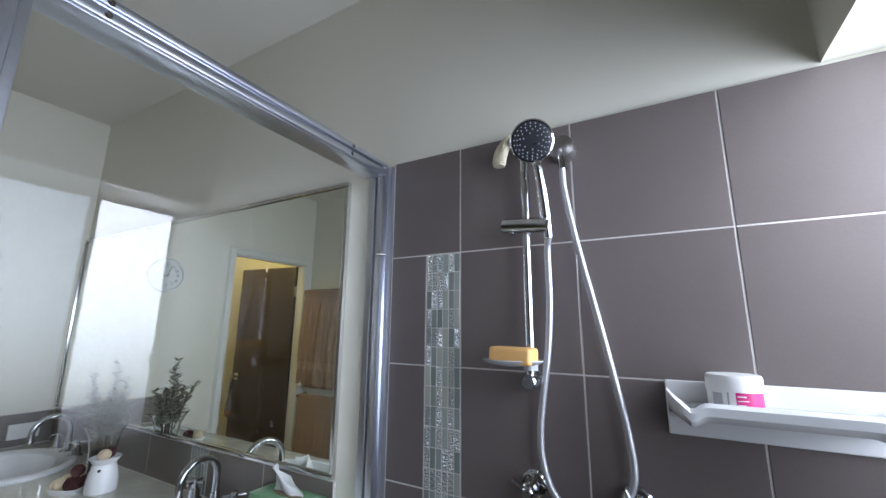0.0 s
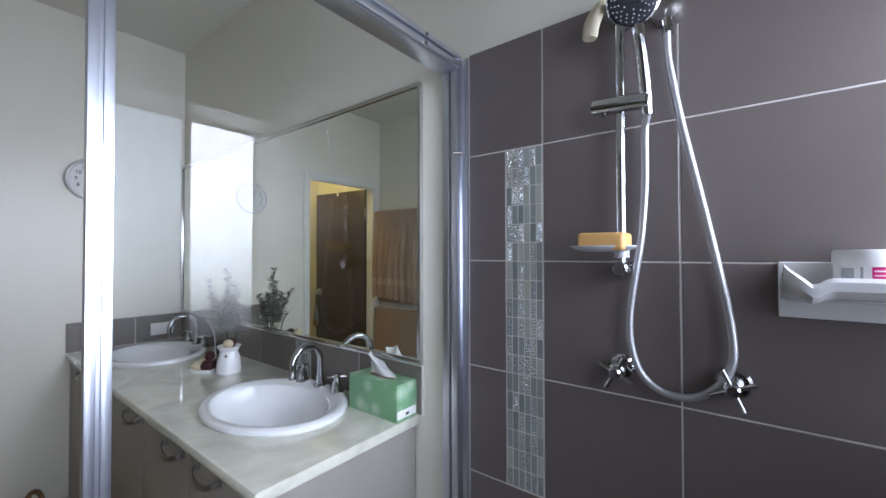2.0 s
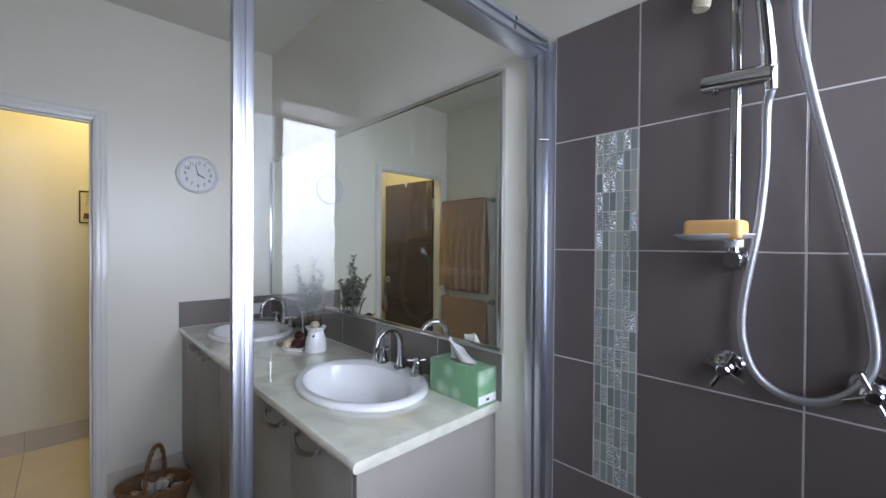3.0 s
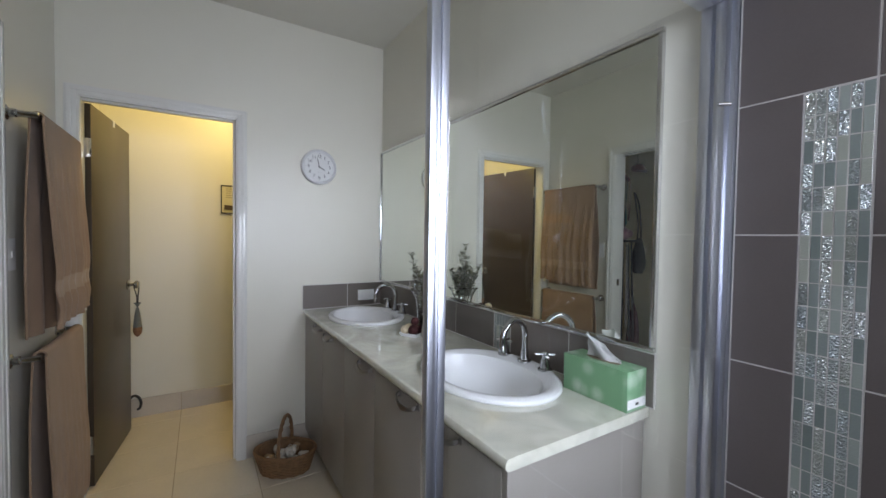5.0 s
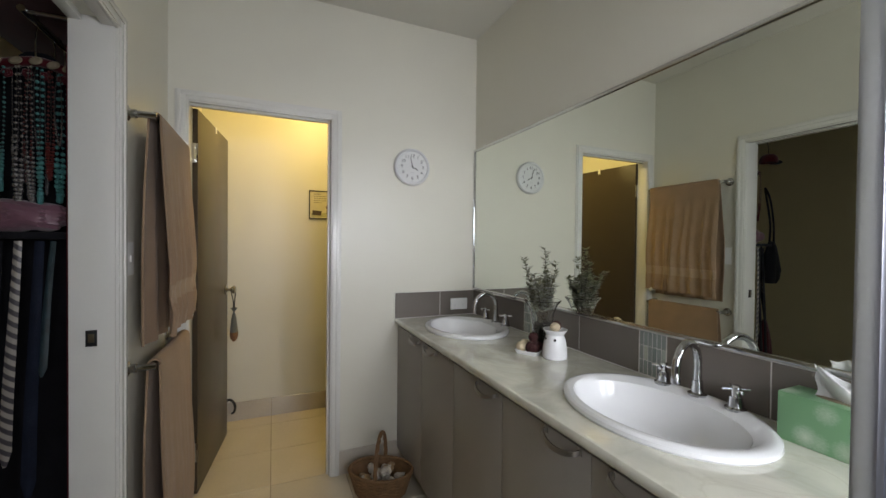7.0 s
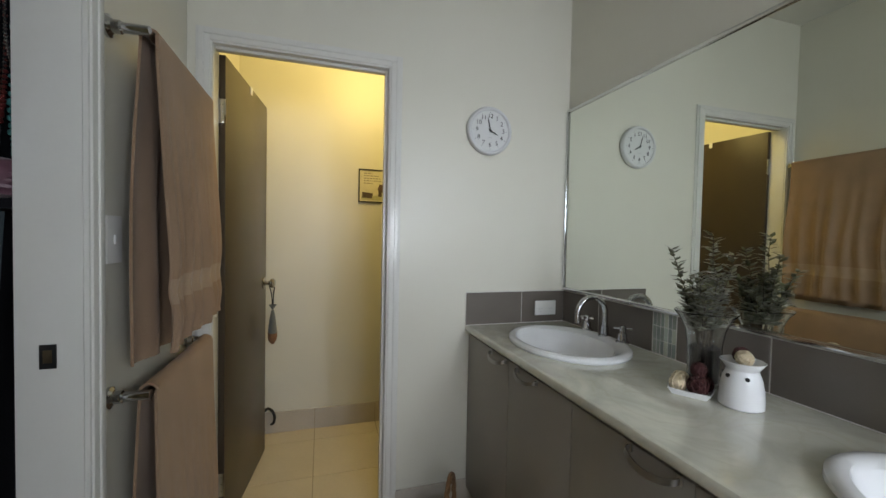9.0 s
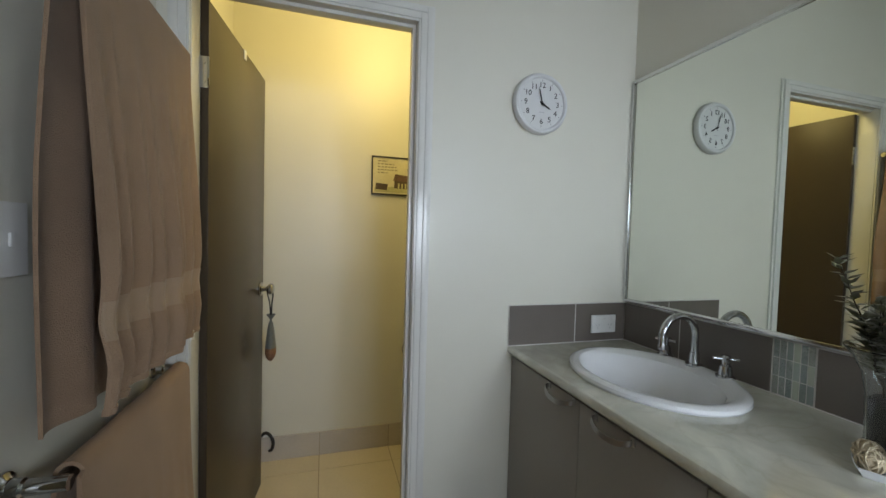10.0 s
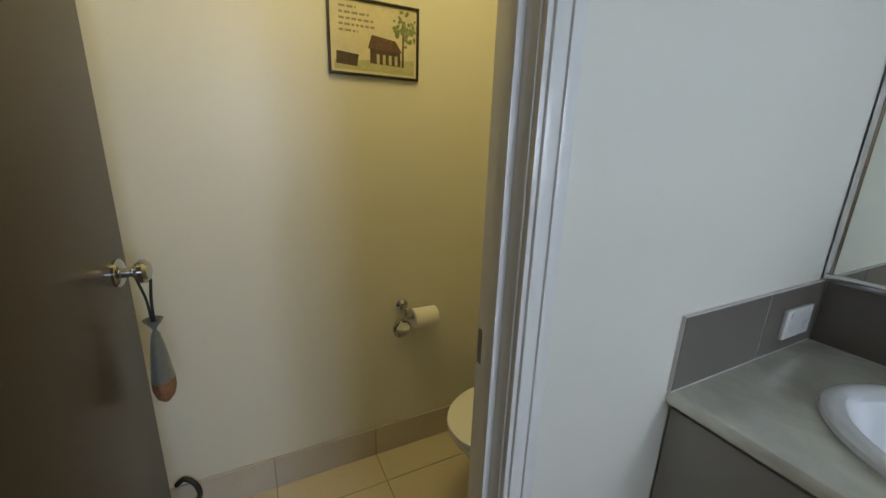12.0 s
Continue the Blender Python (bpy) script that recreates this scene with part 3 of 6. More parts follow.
for xo, za, zb in ((-0.100, 0.017, 0.001), (-0.103, 0.039, 0.022)):
    part("lip", box(B(), (-0.1118, Y_TOW + 0.012, SC_TOP - za), (xo, Y_MIR - 0.047, SC_TOP - zb), 0.004), M_ALU, head)
for yy in (1.20, 1.75):
    for zz, xx in ((SC_TOP - 0.009, -0.100), (SC_TOP - 0.030, -0.103)):
        part("screw", lathe(B(), [(0, 0.004), (0.004, 0.003), (0.006, 0.0), (0, 0.0)], Matrix.Translation((xx, yy, zz)) @ pose(0, 0, 0, 0, 90, 0), 12), M_CHROME, head)
part("sill_rail", box(B(), (-0.178, POST0, 0.06), (-0.105, y1 - 0.012, 0.10), 0.003), M_ALU, screen)
part("sill_rail", box(B(), (-0.178, Y_TOW + 0.012, 0.06), (-0.105, JAMB1, 0.10), 0.003), M_ALU, screen)
for a, b, x in ((POST1 - 0.004, Y_MIR - 0.03, gx), (Y_TOW + 0.03, JAMB0 + 0.006, gx)):
    g = part("pane", box(B(), (x - 0.0025, a, 0.10), (x + 0.0025, b, SC_TOP - 0.03)), M_GLASS, screen, "clear glass pane")
    g.visible_shadow = False
tagged(part("shower_hob", box(B(), (-0.195, Y_TOW + 0.011, -0.003), (-0.095, JAMB1, 0.06), 0.004), M_TILE), "low dark tiled shower hob under the screen", "shower hob")
tagged(part("shower_hob", box(B(), (-0.195, POST0, -0.003), (-0.103, Y_MIR - 0.001, 0.06), 0.004), M_TILE), "low dark tiled shower hob under the screen", "shower hob")


# ---- towels ----
def rail(name_label, z, x0=-2.268, x1=-1.703, y=0.318):
    root = thing("towel_rail", name_label, "towel rail", pose(0, 0, 0), "towel rails")
    part("bar", rod(B(), (x0, y, z), (x1, y, z), 0.0095, n=18), M_CHROME, root)
    for x in (x0, x1):
        m = Matrix.Translation((x, Y_TOW, z)) @ pose(0, 0, 0, -90, 0, 0)
        part("bracket", lathe(B(), [(0, 0), (0.027, 0), (0.027, 0.007), (0.020, 0.010), (0.016, 0.014), (0.016, 0.030), (0.0125, 0.034), (0.0125, 0.090), (0, 0.090)], m, 26), M_CHROME, root)
    return root


rail("chrome towel rail high on the wall", 1.80)
rail("chrome towel rail low on the wall", 0.893)


def towel(label, x0, x1, z, drop_front, drop_back, seed, y=0.318, folds=7, amp=0.012, band=True):
    """Towel hung over a rail: one doubled sheet with soft vertical folds that deepen towards its hem."""
    root = thing("bath_towel", label, "towel", pose(0, 0, 0), "towels on rails")
    rnd = random.Random(seed)
    ph = [rnd.uniform(0, 6.28) for _ in range(6)]
    nx, r = 110, 0.0165
    ridges = [(c + rnd.uniform(-0.015, 0.015), rnd.uniform(0.026, 0.042), rnd.uniform(0.6, 1.15)) for c in (0.03, 0.15, 0.29, 0.42, 0.55, 0.68, 0.84, 0.97)]
    path = []
    for i in range(31):
        path.append(("b", i / 30))
    for i in range(1, 9):
        path.append(("t", i / 9))
    for i in range(41):
        path.append(("f", i / 40))

    def place(u, kind, v, off):
        sag = 0.010 * math.sin(u * 3.1 + ph[0])
        if kind == "b":
            d = drop_back * (1 - v)
            yy, zz = y - r - off, z - d
            k = d
            yy += -0.006 * min(1, d * 4) + amp * 0.6 * min(1.0, k * 1.6) * math.sin(u * folds * 5.1 + ph[1])
            xx = x0 + (x1 - x0) * u + 0.030 * min(1, d * 2.5) + 0.006 * math.sin(zz * 9 + ph[2]) * min(1, d)
        elif kind == "t":
            a = math.pi * (1 - v)
            yy, zz = y + (r + off) * math.cos(a), z + (r + off) * math.sin(a)
            xx = x0 + (x1 - x0) * u
        else:
            d = drop_front * v
            yy, zz = y + r + off, z - d
            soft = math.sin(u * folds * 2.6 + ph[3] + 0.5 * math.sin(zz * 4)) + 0.4 * math.sin(u * folds * 5.7 + ph[4])
            crease = 0.0
            for c, w, h in ridges:
                wander = 0.012 * math.sin(zz * 7 + c * 40)
                crease += h * math.exp(-((u - c - wander) / w) ** 2)
            pinch = 1.0 - (0.55 * math.exp(-((v - 0.805) / 0.05) ** 2) if band else 0.0) - 0.45 * max(0.0, (v - 0.90) / 0.10)
            yy += amp * (0.35 * min(1.0, 0.15 + d * 1.2) * soft + min(1.25, max(0.0, d * 1.9 - 0.15)) * crease * pinch) + 0.018 * min(1, d * 1.8)
            xx = x0 + (x1 + 0.018 - x0) * u + (u - 0.5) * 0.03 * d + 0.004 * math.sin(zz * 11 + ph[2])
            zz += sag * v + 0.012 * v * (u - 0.5)
        return Vector((xx, yy, zz))

    def sheet(sub, off0, off1):
        bm = B()
        grids = []
        for off in (off0, off1):
            grids.append([[bm.verts.new(place(i / nx, k, v, off)) for i in range(nx + 1)] for k, v in sub])
        for g, flip in ((grids[0], False), (grids[1], True)):
            for p, q in zip(g, g[1:]):
                for i in range(nx):
                    f = (p[i], p[i + 1], q[i + 1], q[i])
                    bm.faces.new(f if flip else f[::-1])
        a, b = grids
        rows = len(sub)
        for j in range(rows - 1):
            for i in (0, nx):
                bm.faces.new((a[j][i], a[j + 1][i], b[j + 1][i], b[j][i]))
        for j in (0, rows - 1):
            for i in range(nx):
                bm.faces.new((a[j][i], a[j][i + 1], b[j][i + 1], b[j][i]))
        return bm

    part("cloth", sheet(path, 0.0, 0.007), M_TOWEL, root)
    if band:
        sub = [("f", 0.765 + 0.01 * i) for i in range(9)]
        part("woven_band", sheet(sub, 0.004, 0.0085), M_TOWELBAND, root, "flat woven dobby band")
        part("hem", sheet([("f", 0.985 + 0.005 * i) for i in range(4)], -0.002, 0.0095), M_TOWEL, root)
        tag = box(B(), (-0.002, -0.0012, -0.022), (0.040, 0.0012, 0.006), 0.0008)
        tag.transform(Matrix.Translation(place(0.045, "f", 1.0, 0.004)) @ pose(0, 0, 0, 0, -12, 4))
        part("care_tag", tag, M_PLASTIC, root, "small white sewn care tag")
    return root


towel("blush tan terry bath towel over the upper rail", -2.255, -1.735, 1.80, 0.80, 0.835, 3, folds=4.2, amp=0.022)
towel("blush tan terry bath towel over the lower rail", -2.248, -1.725, 0.893, 0.80, 0.82, 8, folds=2.6, amp=0.007, band=False)

# ---- shower fittings ----
M_CREAM = surface("cream_plastic", (0.66, 0.60, 0.44), 0.45, vary=0.06, scale=20, bump=0.01)
M_NOZZLE = surface("charcoal_spray_plate", (0.03, 0.033, 0.04), 0.3, vary=0.1, scale=30, bump=0.004)
M_RUBBER = surface("pale_grey_nozzle_rubber", (0.34, 0.35, 0.37), 0.5, vary=0.08, scale=30, bump=0.0)
M_SOAP = surface("orange_soap", (0.80, 0.46, 0.17), 0.42, vary=0.05, scale=25, bump=0.01)
M_CLEARPL = surface("milky_acrylic", (0.70, 0.72, 0.74), 0.12, vary=0.03, scale=20, bump=0.0)
M_CLEARPL.node_tree.nodes["Principled BSDF"].inputs["Transmission Weight"].default_value = 0.35


def hose_metal():
    m, t, n, p = nodes_of("silver_ribbed_hose")
    p.inputs["Base Color"].default_value = (0.50, 0.505, 0.52, 1)
    p.inputs["Metallic"].default_value, p.inputs["Roughness"].default_value = 0.75, 0.34
    tc, w, b = n.new("ShaderNodeTexCoord"), n.new("ShaderNodeTexWave"), n.new("ShaderNodeBump")
    w.bands_direction = "Z"
    w.inputs["Scale"].default_value = 120.0
    t.links.new(tc.outputs["Object"], w.inputs["Vector"])
    b.inputs["Strength"].default_value, b.inputs["Distance"].default_value = 0.25, 0.001
    t.links.new(w.outputs["Fac"], b.inputs["Height"])
    t.links.new(b.outputs["Normal"], p.inputs["Normal"])
    return m


M_HOSE = hose_metal()
RX, RY = 0.334, 1.884
shower = thing("hand_shower_set", "chrome hand shower on a wall rail with silver hose", "shower")
part("rail", rod(B(), (RX, RY, 1.36), (RX, RY, 1.955), 0.0105, n=20), M_CHROME, shower)
for z in (1.374, 1.935):
    m = Matrix.Translation((RX, Y_MIR - 0.010, z)) @ pose(0, 0, 0, 90, 0, 0)
    part("rail_bracket", lathe(B(), [(0, 0), (0.020, 0), (0.020, 0.006), (0.0165, 0.010), (0.0165, 0.078), (0.0135, 0.082), (0, 0.082)], m, 26), M_CHROME, shower)
bm = rod(B(), (0.279, RY - 0.001, 1.733), (0.396, RY - 0.021, 1.719), 0.0180, n=26)
bmesh.ops.bevel(bm, geom=[e for e in bm.edges if e.calc_face_angle(0) > 1.0], offset=0.003, segments=2, affect="EDGES")
slider = part("slider", bm, M_CHROME, shower)
part("slider_knob", rod(B(), (0.300, RY - 0.004, 1.722), (0.300, RY - 0.008, 1.709), 0.006, n=14), M_CHROME, slider)
head_c, head_n = Vector((0.376, 1.812, 1.905)), Vector((0.10, -0.86, -0.42)).normalized()
grip = [(0.390, 1.868, 1.690), (0.388, 1.862, 1.735), (0.384, 1.850, 1.800), (0.380, 1.838, 1.852), (0.377, 1.832, 1.885)]
part("handset_grip", tube(B(), smooth_line(grip, 5), [0.0100 + 0.003 * math.sin(math.pi * i / 20) for i in range(21)], 18), M_CHROME, shower)
face = Matrix.Translation(head_c) @ head_n.to_track_quat("Z", "Y").to_matrix().to_4x4()
part("spray_head", lathe(B(), [(0, -0.034), (0.018, -0.032), (0.036, -0.022), (0.046, -0.010), (0.049, -0.002), (0.049, 0.006), (0.046, 0.0085), (0.044, 0.006), (0, 0.006)], face, 40), M_CHROME, shower)
plate = part("spray_plate", lathe(B(), [(0, 0.0), (0.0438, 0.0), (0.0438, 0.008), (0.040, 0.0098), (0, 0.0105)], face, 36), M_NOZZLE, shower, "charcoal spray plate")
bm = B()
for ring, k in ((0.039, 22), (0.0325, 18), (0.026, 13), (0.018, 6)):
    for i in range(k):
        a = i * math.tau / k + ring * 90
        c = face @ Vector((ring * math.cos(a), ring * math.sin(a), 0.0))
        rod(bm, c + head_n * 0.0095, c + head_n * 0.0125, 0.0017, 0.0011, n=8)
tagged(part("nozzles", bm, M_RUBBER, plate, "pale rubber spray nozzles"), kind="stuff")
hose = [(0.389, 1.868, 1.692), (0.381, 1.888, 1.660), (0.378, 1.900, 1.55), (0.369, 1.903, 1.442), (0.354, 1.905, 1.344),
        (0.345, 1.905, 1.27), (0.347, 1.905, 1.209), (0.366, 1.905, 1.152), (0.403, 1.905, 1.121), (0.448, 1.905, 1.116),
        (0.486, 1.905, 1.135), (0.513, 1.907, 1.168), (0.525, 1.909, 1.212), (0.519, 1.910, 1.286), (0.502, 1.911, 1.383),
        (0.476, 1.911, 1.517), (0.444, 1.910, 1.675), (0.424, 1.906, 1.80), (0.421, 1.904, 1.845), (0.421, 1.904, 1.868)]
part("hose", tube(B(), smooth_line(hose, 8), 0.0078, 14), M_HOSE, shower, "silver ribbed shower hose")
part("hose_nut", rod(B(), (0.422, 1.904, 1.862), (0.420, 1.906, 1.894), 0.0115, 0.0100, n=18), M_CHROME, shower)
m = Matrix.Translation((0.420, Y_MIR - 0.010, 1.922)) @ pose(0, 0, 0, 90, 0, 0)
part("wall_outlet", lathe(B(), [(0, 0), (0.031, 0), (0.031, 0.030), (0.029, 0.036), (0.020, 0.040), (0.012, 0.044), (0, 0.045)], m, 32), M_PULL, shower, "round dull chrome wall outlet")

hk = thing("cream_scrubber", "cream plastic scrubber hooked behind the shower rail top", "scrubber")
bm = tube(B(), smooth_line([(0.302, 1.882, 1.966), (0.292, 1.874, 1.944), (0.281, 1.868, 1.918), (0.277, 1.866, 1.896), (0.276, 1.866, 1.884)], 6), [0.008 + 0.009 * math.sin(min(1, i / 16) * 1.8) * (1 if i < 22 else 0.75) for i in range(25)], 18)
part("body", bm, M_CREAM, hk)
part("hook", tube(B(), smooth_line([(0.302, 1.882, 1.962), (0.318, 1.888, 1.976), (0.334, 1.890, 1.972), (0.342, 1.884, 1.958)], 6), 0.006, 12), M_CREAM, hk)

dish = thing("soap_dish", "milky acrylic oval soap dish clipped to the rail", "soap dish", pose(0.308, 1.835, 1.410))
part("tray", lathe(B(), [(0, 0), (0.040, 0.0), (0.062, 0.006), (0.068, 0.011), (0.067, 0.013), (0.060, 0.009), (0.040, 0.003), (0, 0.003)], None, 40, 1.0, 0.62), M_CLEARPL, dish)
part("clip", lathe(B(), [(0.0105, -0.012), (0.016, -0.012), (0.016, 0.016), (0.0105, 0.016)], Matrix.Translation((0.026, 0.049, 0.0)), 24), M_CLEARPL, dish)
bm = box(B(), (-0.048, -0.026, 0.0), (0.048, 0.026, 0.036), 0.010, 4)
ob = tagged(part("soap_bar", bm, M_SOAP), "orange bar of soap lying on the dish", "soap")
ob.matrix_world = pose(0.313, 1.828, 1.4135, 0, 1, -6)


def shower_tap(x, z, turn):
    root = thing("shower_tap", "chrome wall tap with a bar cross handle", "tap", pose(x, Y_MIR - 0.010, z, 90, 0, 0), "shower taps")
    part("flange", lathe(B(), [(0, 0), (0.031, 0), (0.031, 0.004), (0.026, 0.010), (0.018, 0.012), (0, 0.012)], None, 30), M_CHROME, root)
    part("body", lathe(B(), [(0, 0.012), (0.018, 0.012), (0.017, 0.040), (0.0125, 0.044), (0.0125, 0.060), (0.009, 0.064), (0, 0.064)], None, 26), M_CHROME, root)
    for k in range(4):
        a = radians(turn + 90 * k)
        part("arm", rod(B(), (0.008 * math.cos(a), 0.008 * math.sin(a), 0.053), (0.040 * math.cos(a), 0.040 * math.sin(a), 0.055), 0.0046, n=12), M_CHROME, root)
    return root


shower_tap(0.318, 1.148, 62)
shower_tap(0.524, 1.152, 24)


def porcelain_shelf():
    """Built-in soap shelf: back plate and a trough with a rolled lip and upturned ends."""
    root = thing("soap_shelf", "white porcelain soap shelf set in the shower tiles", "shelf")
    x0, x1, z0, z1 = 0.592, 0.920, 1.290, 1.391
    part("back_plate", box(B(), (x0, Y_MIR - 0.022, z0), (x1, Y_MIR - 0.007, z1), 0.004, 3), M_PORC, root)
    bm = B()
    nx, prof = 40, [(0.020, 0.064), (0.060, 0.066), (0.095, 0.068), (0.118, 0.074), (0.130, 0.078), (0.138, 0.072), (0.136, 0.058), (0.122, 0.046), (0.090, 0.040), (0.050, 0.034), (0.020, 0.030)]
    rings = []
    for i in range(nx + 1):
        u = i / nx
        e = min(u, 1 - u)
        lift = 0.022 * max(0.0, 1 - e / 0.10) ** 2
        dip = -0.012 * math.exp(-((e - 0.11) / 0.035) ** 2)
        back = 1.0 - 0.12 * max(0.0, 1 - e / 0.06) ** 2
        rings.append([bm.verts.new((x0 + 0.003 + (x1 - x0 - 0.006) * u, Y_MIR - d * back - 0.0, z0 + h + (lift + dip) * (d / 0.138))) for d, h in prof])
    for p, q in zip(rings, rings[1:]):
        for k in range(len(prof) - 1):
            bm.faces.new((p[k], p[k + 1], q[k + 1], q[k]))
    bm.faces.new(rings[0]), bm.faces.new(rings[-1][::-1])
    part("trough", bm, M_PORC, root)
    return root


porcelain_shelf()
M_JARLABEL = surface("pink_label", (0.55, 0.02, 0.16), 0.3, vary=0.15, scale=60, bump=0.0)
M_JARGREY = surface("grey_label_print", (0.36, 0.37, 0.38), 0.35, vary=0.1, scale=60, bump=0.0)
jar = thing("cosmetic_jar", "white plastic cream jar with a pink label", "jar", pose(0.700, 1.886, 1.3555))
part("body", lathe(B(), [(0, 0), (0.039, 0), (0.041, 0.003), (0.041, 0.031), (0, 0.031)], None, 36), M_PLASTIC, jar)
part("lid", lathe(B(), [(0, 0.030), (0.0425, 0.030), (0.0425, 0.052), (0.040, 0.056), (0, 0.0565)], None, 36), M_PLASTIC, jar, "white screw lid")


def wrap(r, a0, a1, z0, z1, n=14):
    """Curved label on a round body."""
    bm = B()
    lo = [bm.verts.new((r * math.cos(radians(a0 + (a1 - a0) * i / n)), r * math.sin(radians(a0 + (a1 - a0) * i / n)), z0)) for i in range(n + 1)]
    hi = [bm.verts.new((v.co.x, v.co.y, z1)) for v in lo]
    for i in range(n):
        bm.faces.new((lo[i], lo[i + 1], hi[i + 1], hi[i]))
    return bm


label = part("label", wrap(0.0414, -95, -20, 0.004, 0.029), M_JARLABEL, jar, "pink printed label")
for a0, a1, z0, z1 in ((-92, -74, 0.022, 0.0240), (-92, -70, 0.0155, 0.0170), (-92, -76, 0.009, 0.0102)):
    part("print_bar", wrap(0.0417, a0, a1, z0, z1, 6), M_PLASTIC, label)
part("label", wrap(0.0414, -146, -122, 0.006, 0.027, 6), M_JARGREY, jar, "grey printed panel")
part("label", wrap(0.0414, -112, -108, 0.004, 0.029, 3), M_JARGREY, jar, "thin grey stripe")

# ---- things on the vanity ----
M_GREENBOX, _t, _n, _p = nodes_of("green_tissue_carton")
_tc, _vo, _rp, _no = _n.new("ShaderNodeTexCoord"), _n.new("ShaderNodeTexVoronoi"), _n.new("ShaderNodeValToRGB"), _n.new("ShaderNodeTexNoise")
_vo.inputs["Scale"].default_value = 17.0
_no.inputs["Scale"].default_value = 40.0
_add = _n.new("ShaderNodeMixRGB")
_add.blend_type, _add.inputs["Fac"].default_value = "LINEAR_LIGHT", 0.008
_t.links.new(_tc.outputs["Object"], _add.inputs["Color1"])
_t.links.new(_no.outputs["Color"], _add.inputs["Color2"])
_t.links.new(_add.outputs["Color"], _vo.inputs["Vector"])
_rp.color_ramp.elements[0].color, _rp.color_ramp.elements[0].position = (0.50, 0.60, 0.48, 1), 0.0
_rp.color_ramp.elements[1].color, _rp.color_ramp.elements[1].position = (0.155, 0.34, 0.18, 1), 0.5
_t.links.new(_vo.outputs["Distance"], _rp.inputs["Fac"])
_t.links.new(_rp.outputs["Color"], _p.inputs["Base Color"])
_p.inputs["Roughness"].default_value = 0.35
M_TISSUE = surface("white_tissue_paper", (0.80, 0.80, 0.79), 0.95, vary=0.03, scale=20, fine=300, bump=0.04)
M_MAROON = surface("maroon_woven_twig", (0.055, 0.012, 0.012), 0.75, vary=0.3, scale=60, bump=0.08)
M_CANE = surface("cream_woven_cane", (0.58, 0.48, 0.33), 0.7, vary=0.18, scale=60, bump=0.06)
M_LEAF = surface("olive_green_leaf", (0.098, 0.100, 0.036), 0.5, vary=0.3, scale=40, bump=0.02, sheen=0.2)
M_STEM = surface("dark_twig", (0.055, 0.042, 0.028), 0.8, vary=0.25, scale=60, bump=0.06)
M_PEBBLE = surface("dark_vase_filling", (0.028, 0.024, 0.022), 0.7, vary=0.4, scale=60, fine=200, bump=0.1)


M_SLOT = surface("brown_cardboard", (0.20, 0.15, 0.10), 0.8, vary=0.1, scale=30, bump=0.02)


def tissue_box():
    root = thing("tissue_box", "green carton tissue box with a pulled tissue", "tissue box", pose(-0.420, 1.8955, BENCH_Z))
    L, D, H = 0.112, 0.046, 0.115
    part("carton", box(B(), (-L, -D, 0.0), (L, D, H), 0.0015), M_GREENBOX, root)
    part("opening", lathe(B(), [(0, H - 0.001), (0.058, H - 0.001), (0.058, H + 0.0012), (0, H + 0.0012)], None, 32, 1.0, 0.30), M_SLOT, root, "brown cardboard oval slot")
    part("badge", box(B(), (L, -D + 0.003, 0.008), (L + 0.0006, D - 0.004, 0.034)), M_TISSUE, root, "white printed end strip")
    part("badge_mark", box(B(), (L + 0.0004, -0.006, 0.015), (L + 0.0012, 0.008, 0.023), 0.0003), M_BLACK, root, "small dark printed mark")
    bm = B()
    rnd = random.Random(4)
    nu, nv, rows = 18, 12, []
    for j in range(nv + 1):
        v = j / nv
        row = []
        for i in range(nu + 1):
            u = i / nu
            w = 0.062 * (1 - v) + 0.040 * v
            x = (u - 0.5) * 2 * w - 0.028 * v ** 1.5 + 0.004 * math.sin(9 * v + 5 * u)
            y = 0.013 * math.sin(u * 7.5 + 2.2 * v) * (0.5 + v) - 0.006 * v
            z = H - 0.002 + 0.074 * v * (1 - 0.55 * max(0, u - 0.35) / 0.65) + 0.004 * math.sin(12 * u + 3 * v)
            row.append(bm.verts.new((x, y, z)))
        rows.append(row)
    for p, q in zip(rows, rows[1:]):
        for i in range(nu):
            bm.faces.new((p[i], p[i + 1], q[i + 1], q[i]))
    bmesh.ops.solidify(bm, geom=bm.faces[:], thickness=0.0008)
    part("tissue", bm, M_TISSUE, root, "crumpled white tissue")
    return root


tissue_box()


def twig_ball(label, c, r, material, seed, group):
    """Ball wound from thin cane strands round a core."""
    rnd = random.Random(seed)
    bm = B()
    bmesh.ops.create_icosphere(bm, subdivisions=2, radius=r * 0.86, matrix=Matrix.Translation((0, 0, 0)))
    for _ in range(15):
        ax = Vector((rnd.gauss(0, 1), rnd.gauss(0, 1), rnd.gauss(0, 1))).normalized()
        u = ax.orthogonal().normalized()
        w = ax.cross(u)
        off = rnd.uniform(-0.45, 0.45)
        rr = r * math.sqrt(1 - off * off) * rnd.uniform(0.94, 1.02)
        pts = [ax * r * off + rr * (math.cos(t) * u + math.sin(t) * w) for t in [k * math.tau / 20 for k in range(21)]]
        tube(bm, pts, r * 0.07, 5, caps=False)
    ob = tagged(part("woven_ball", bm, material), label, "ball", group)
    ob.location = c
    return ob


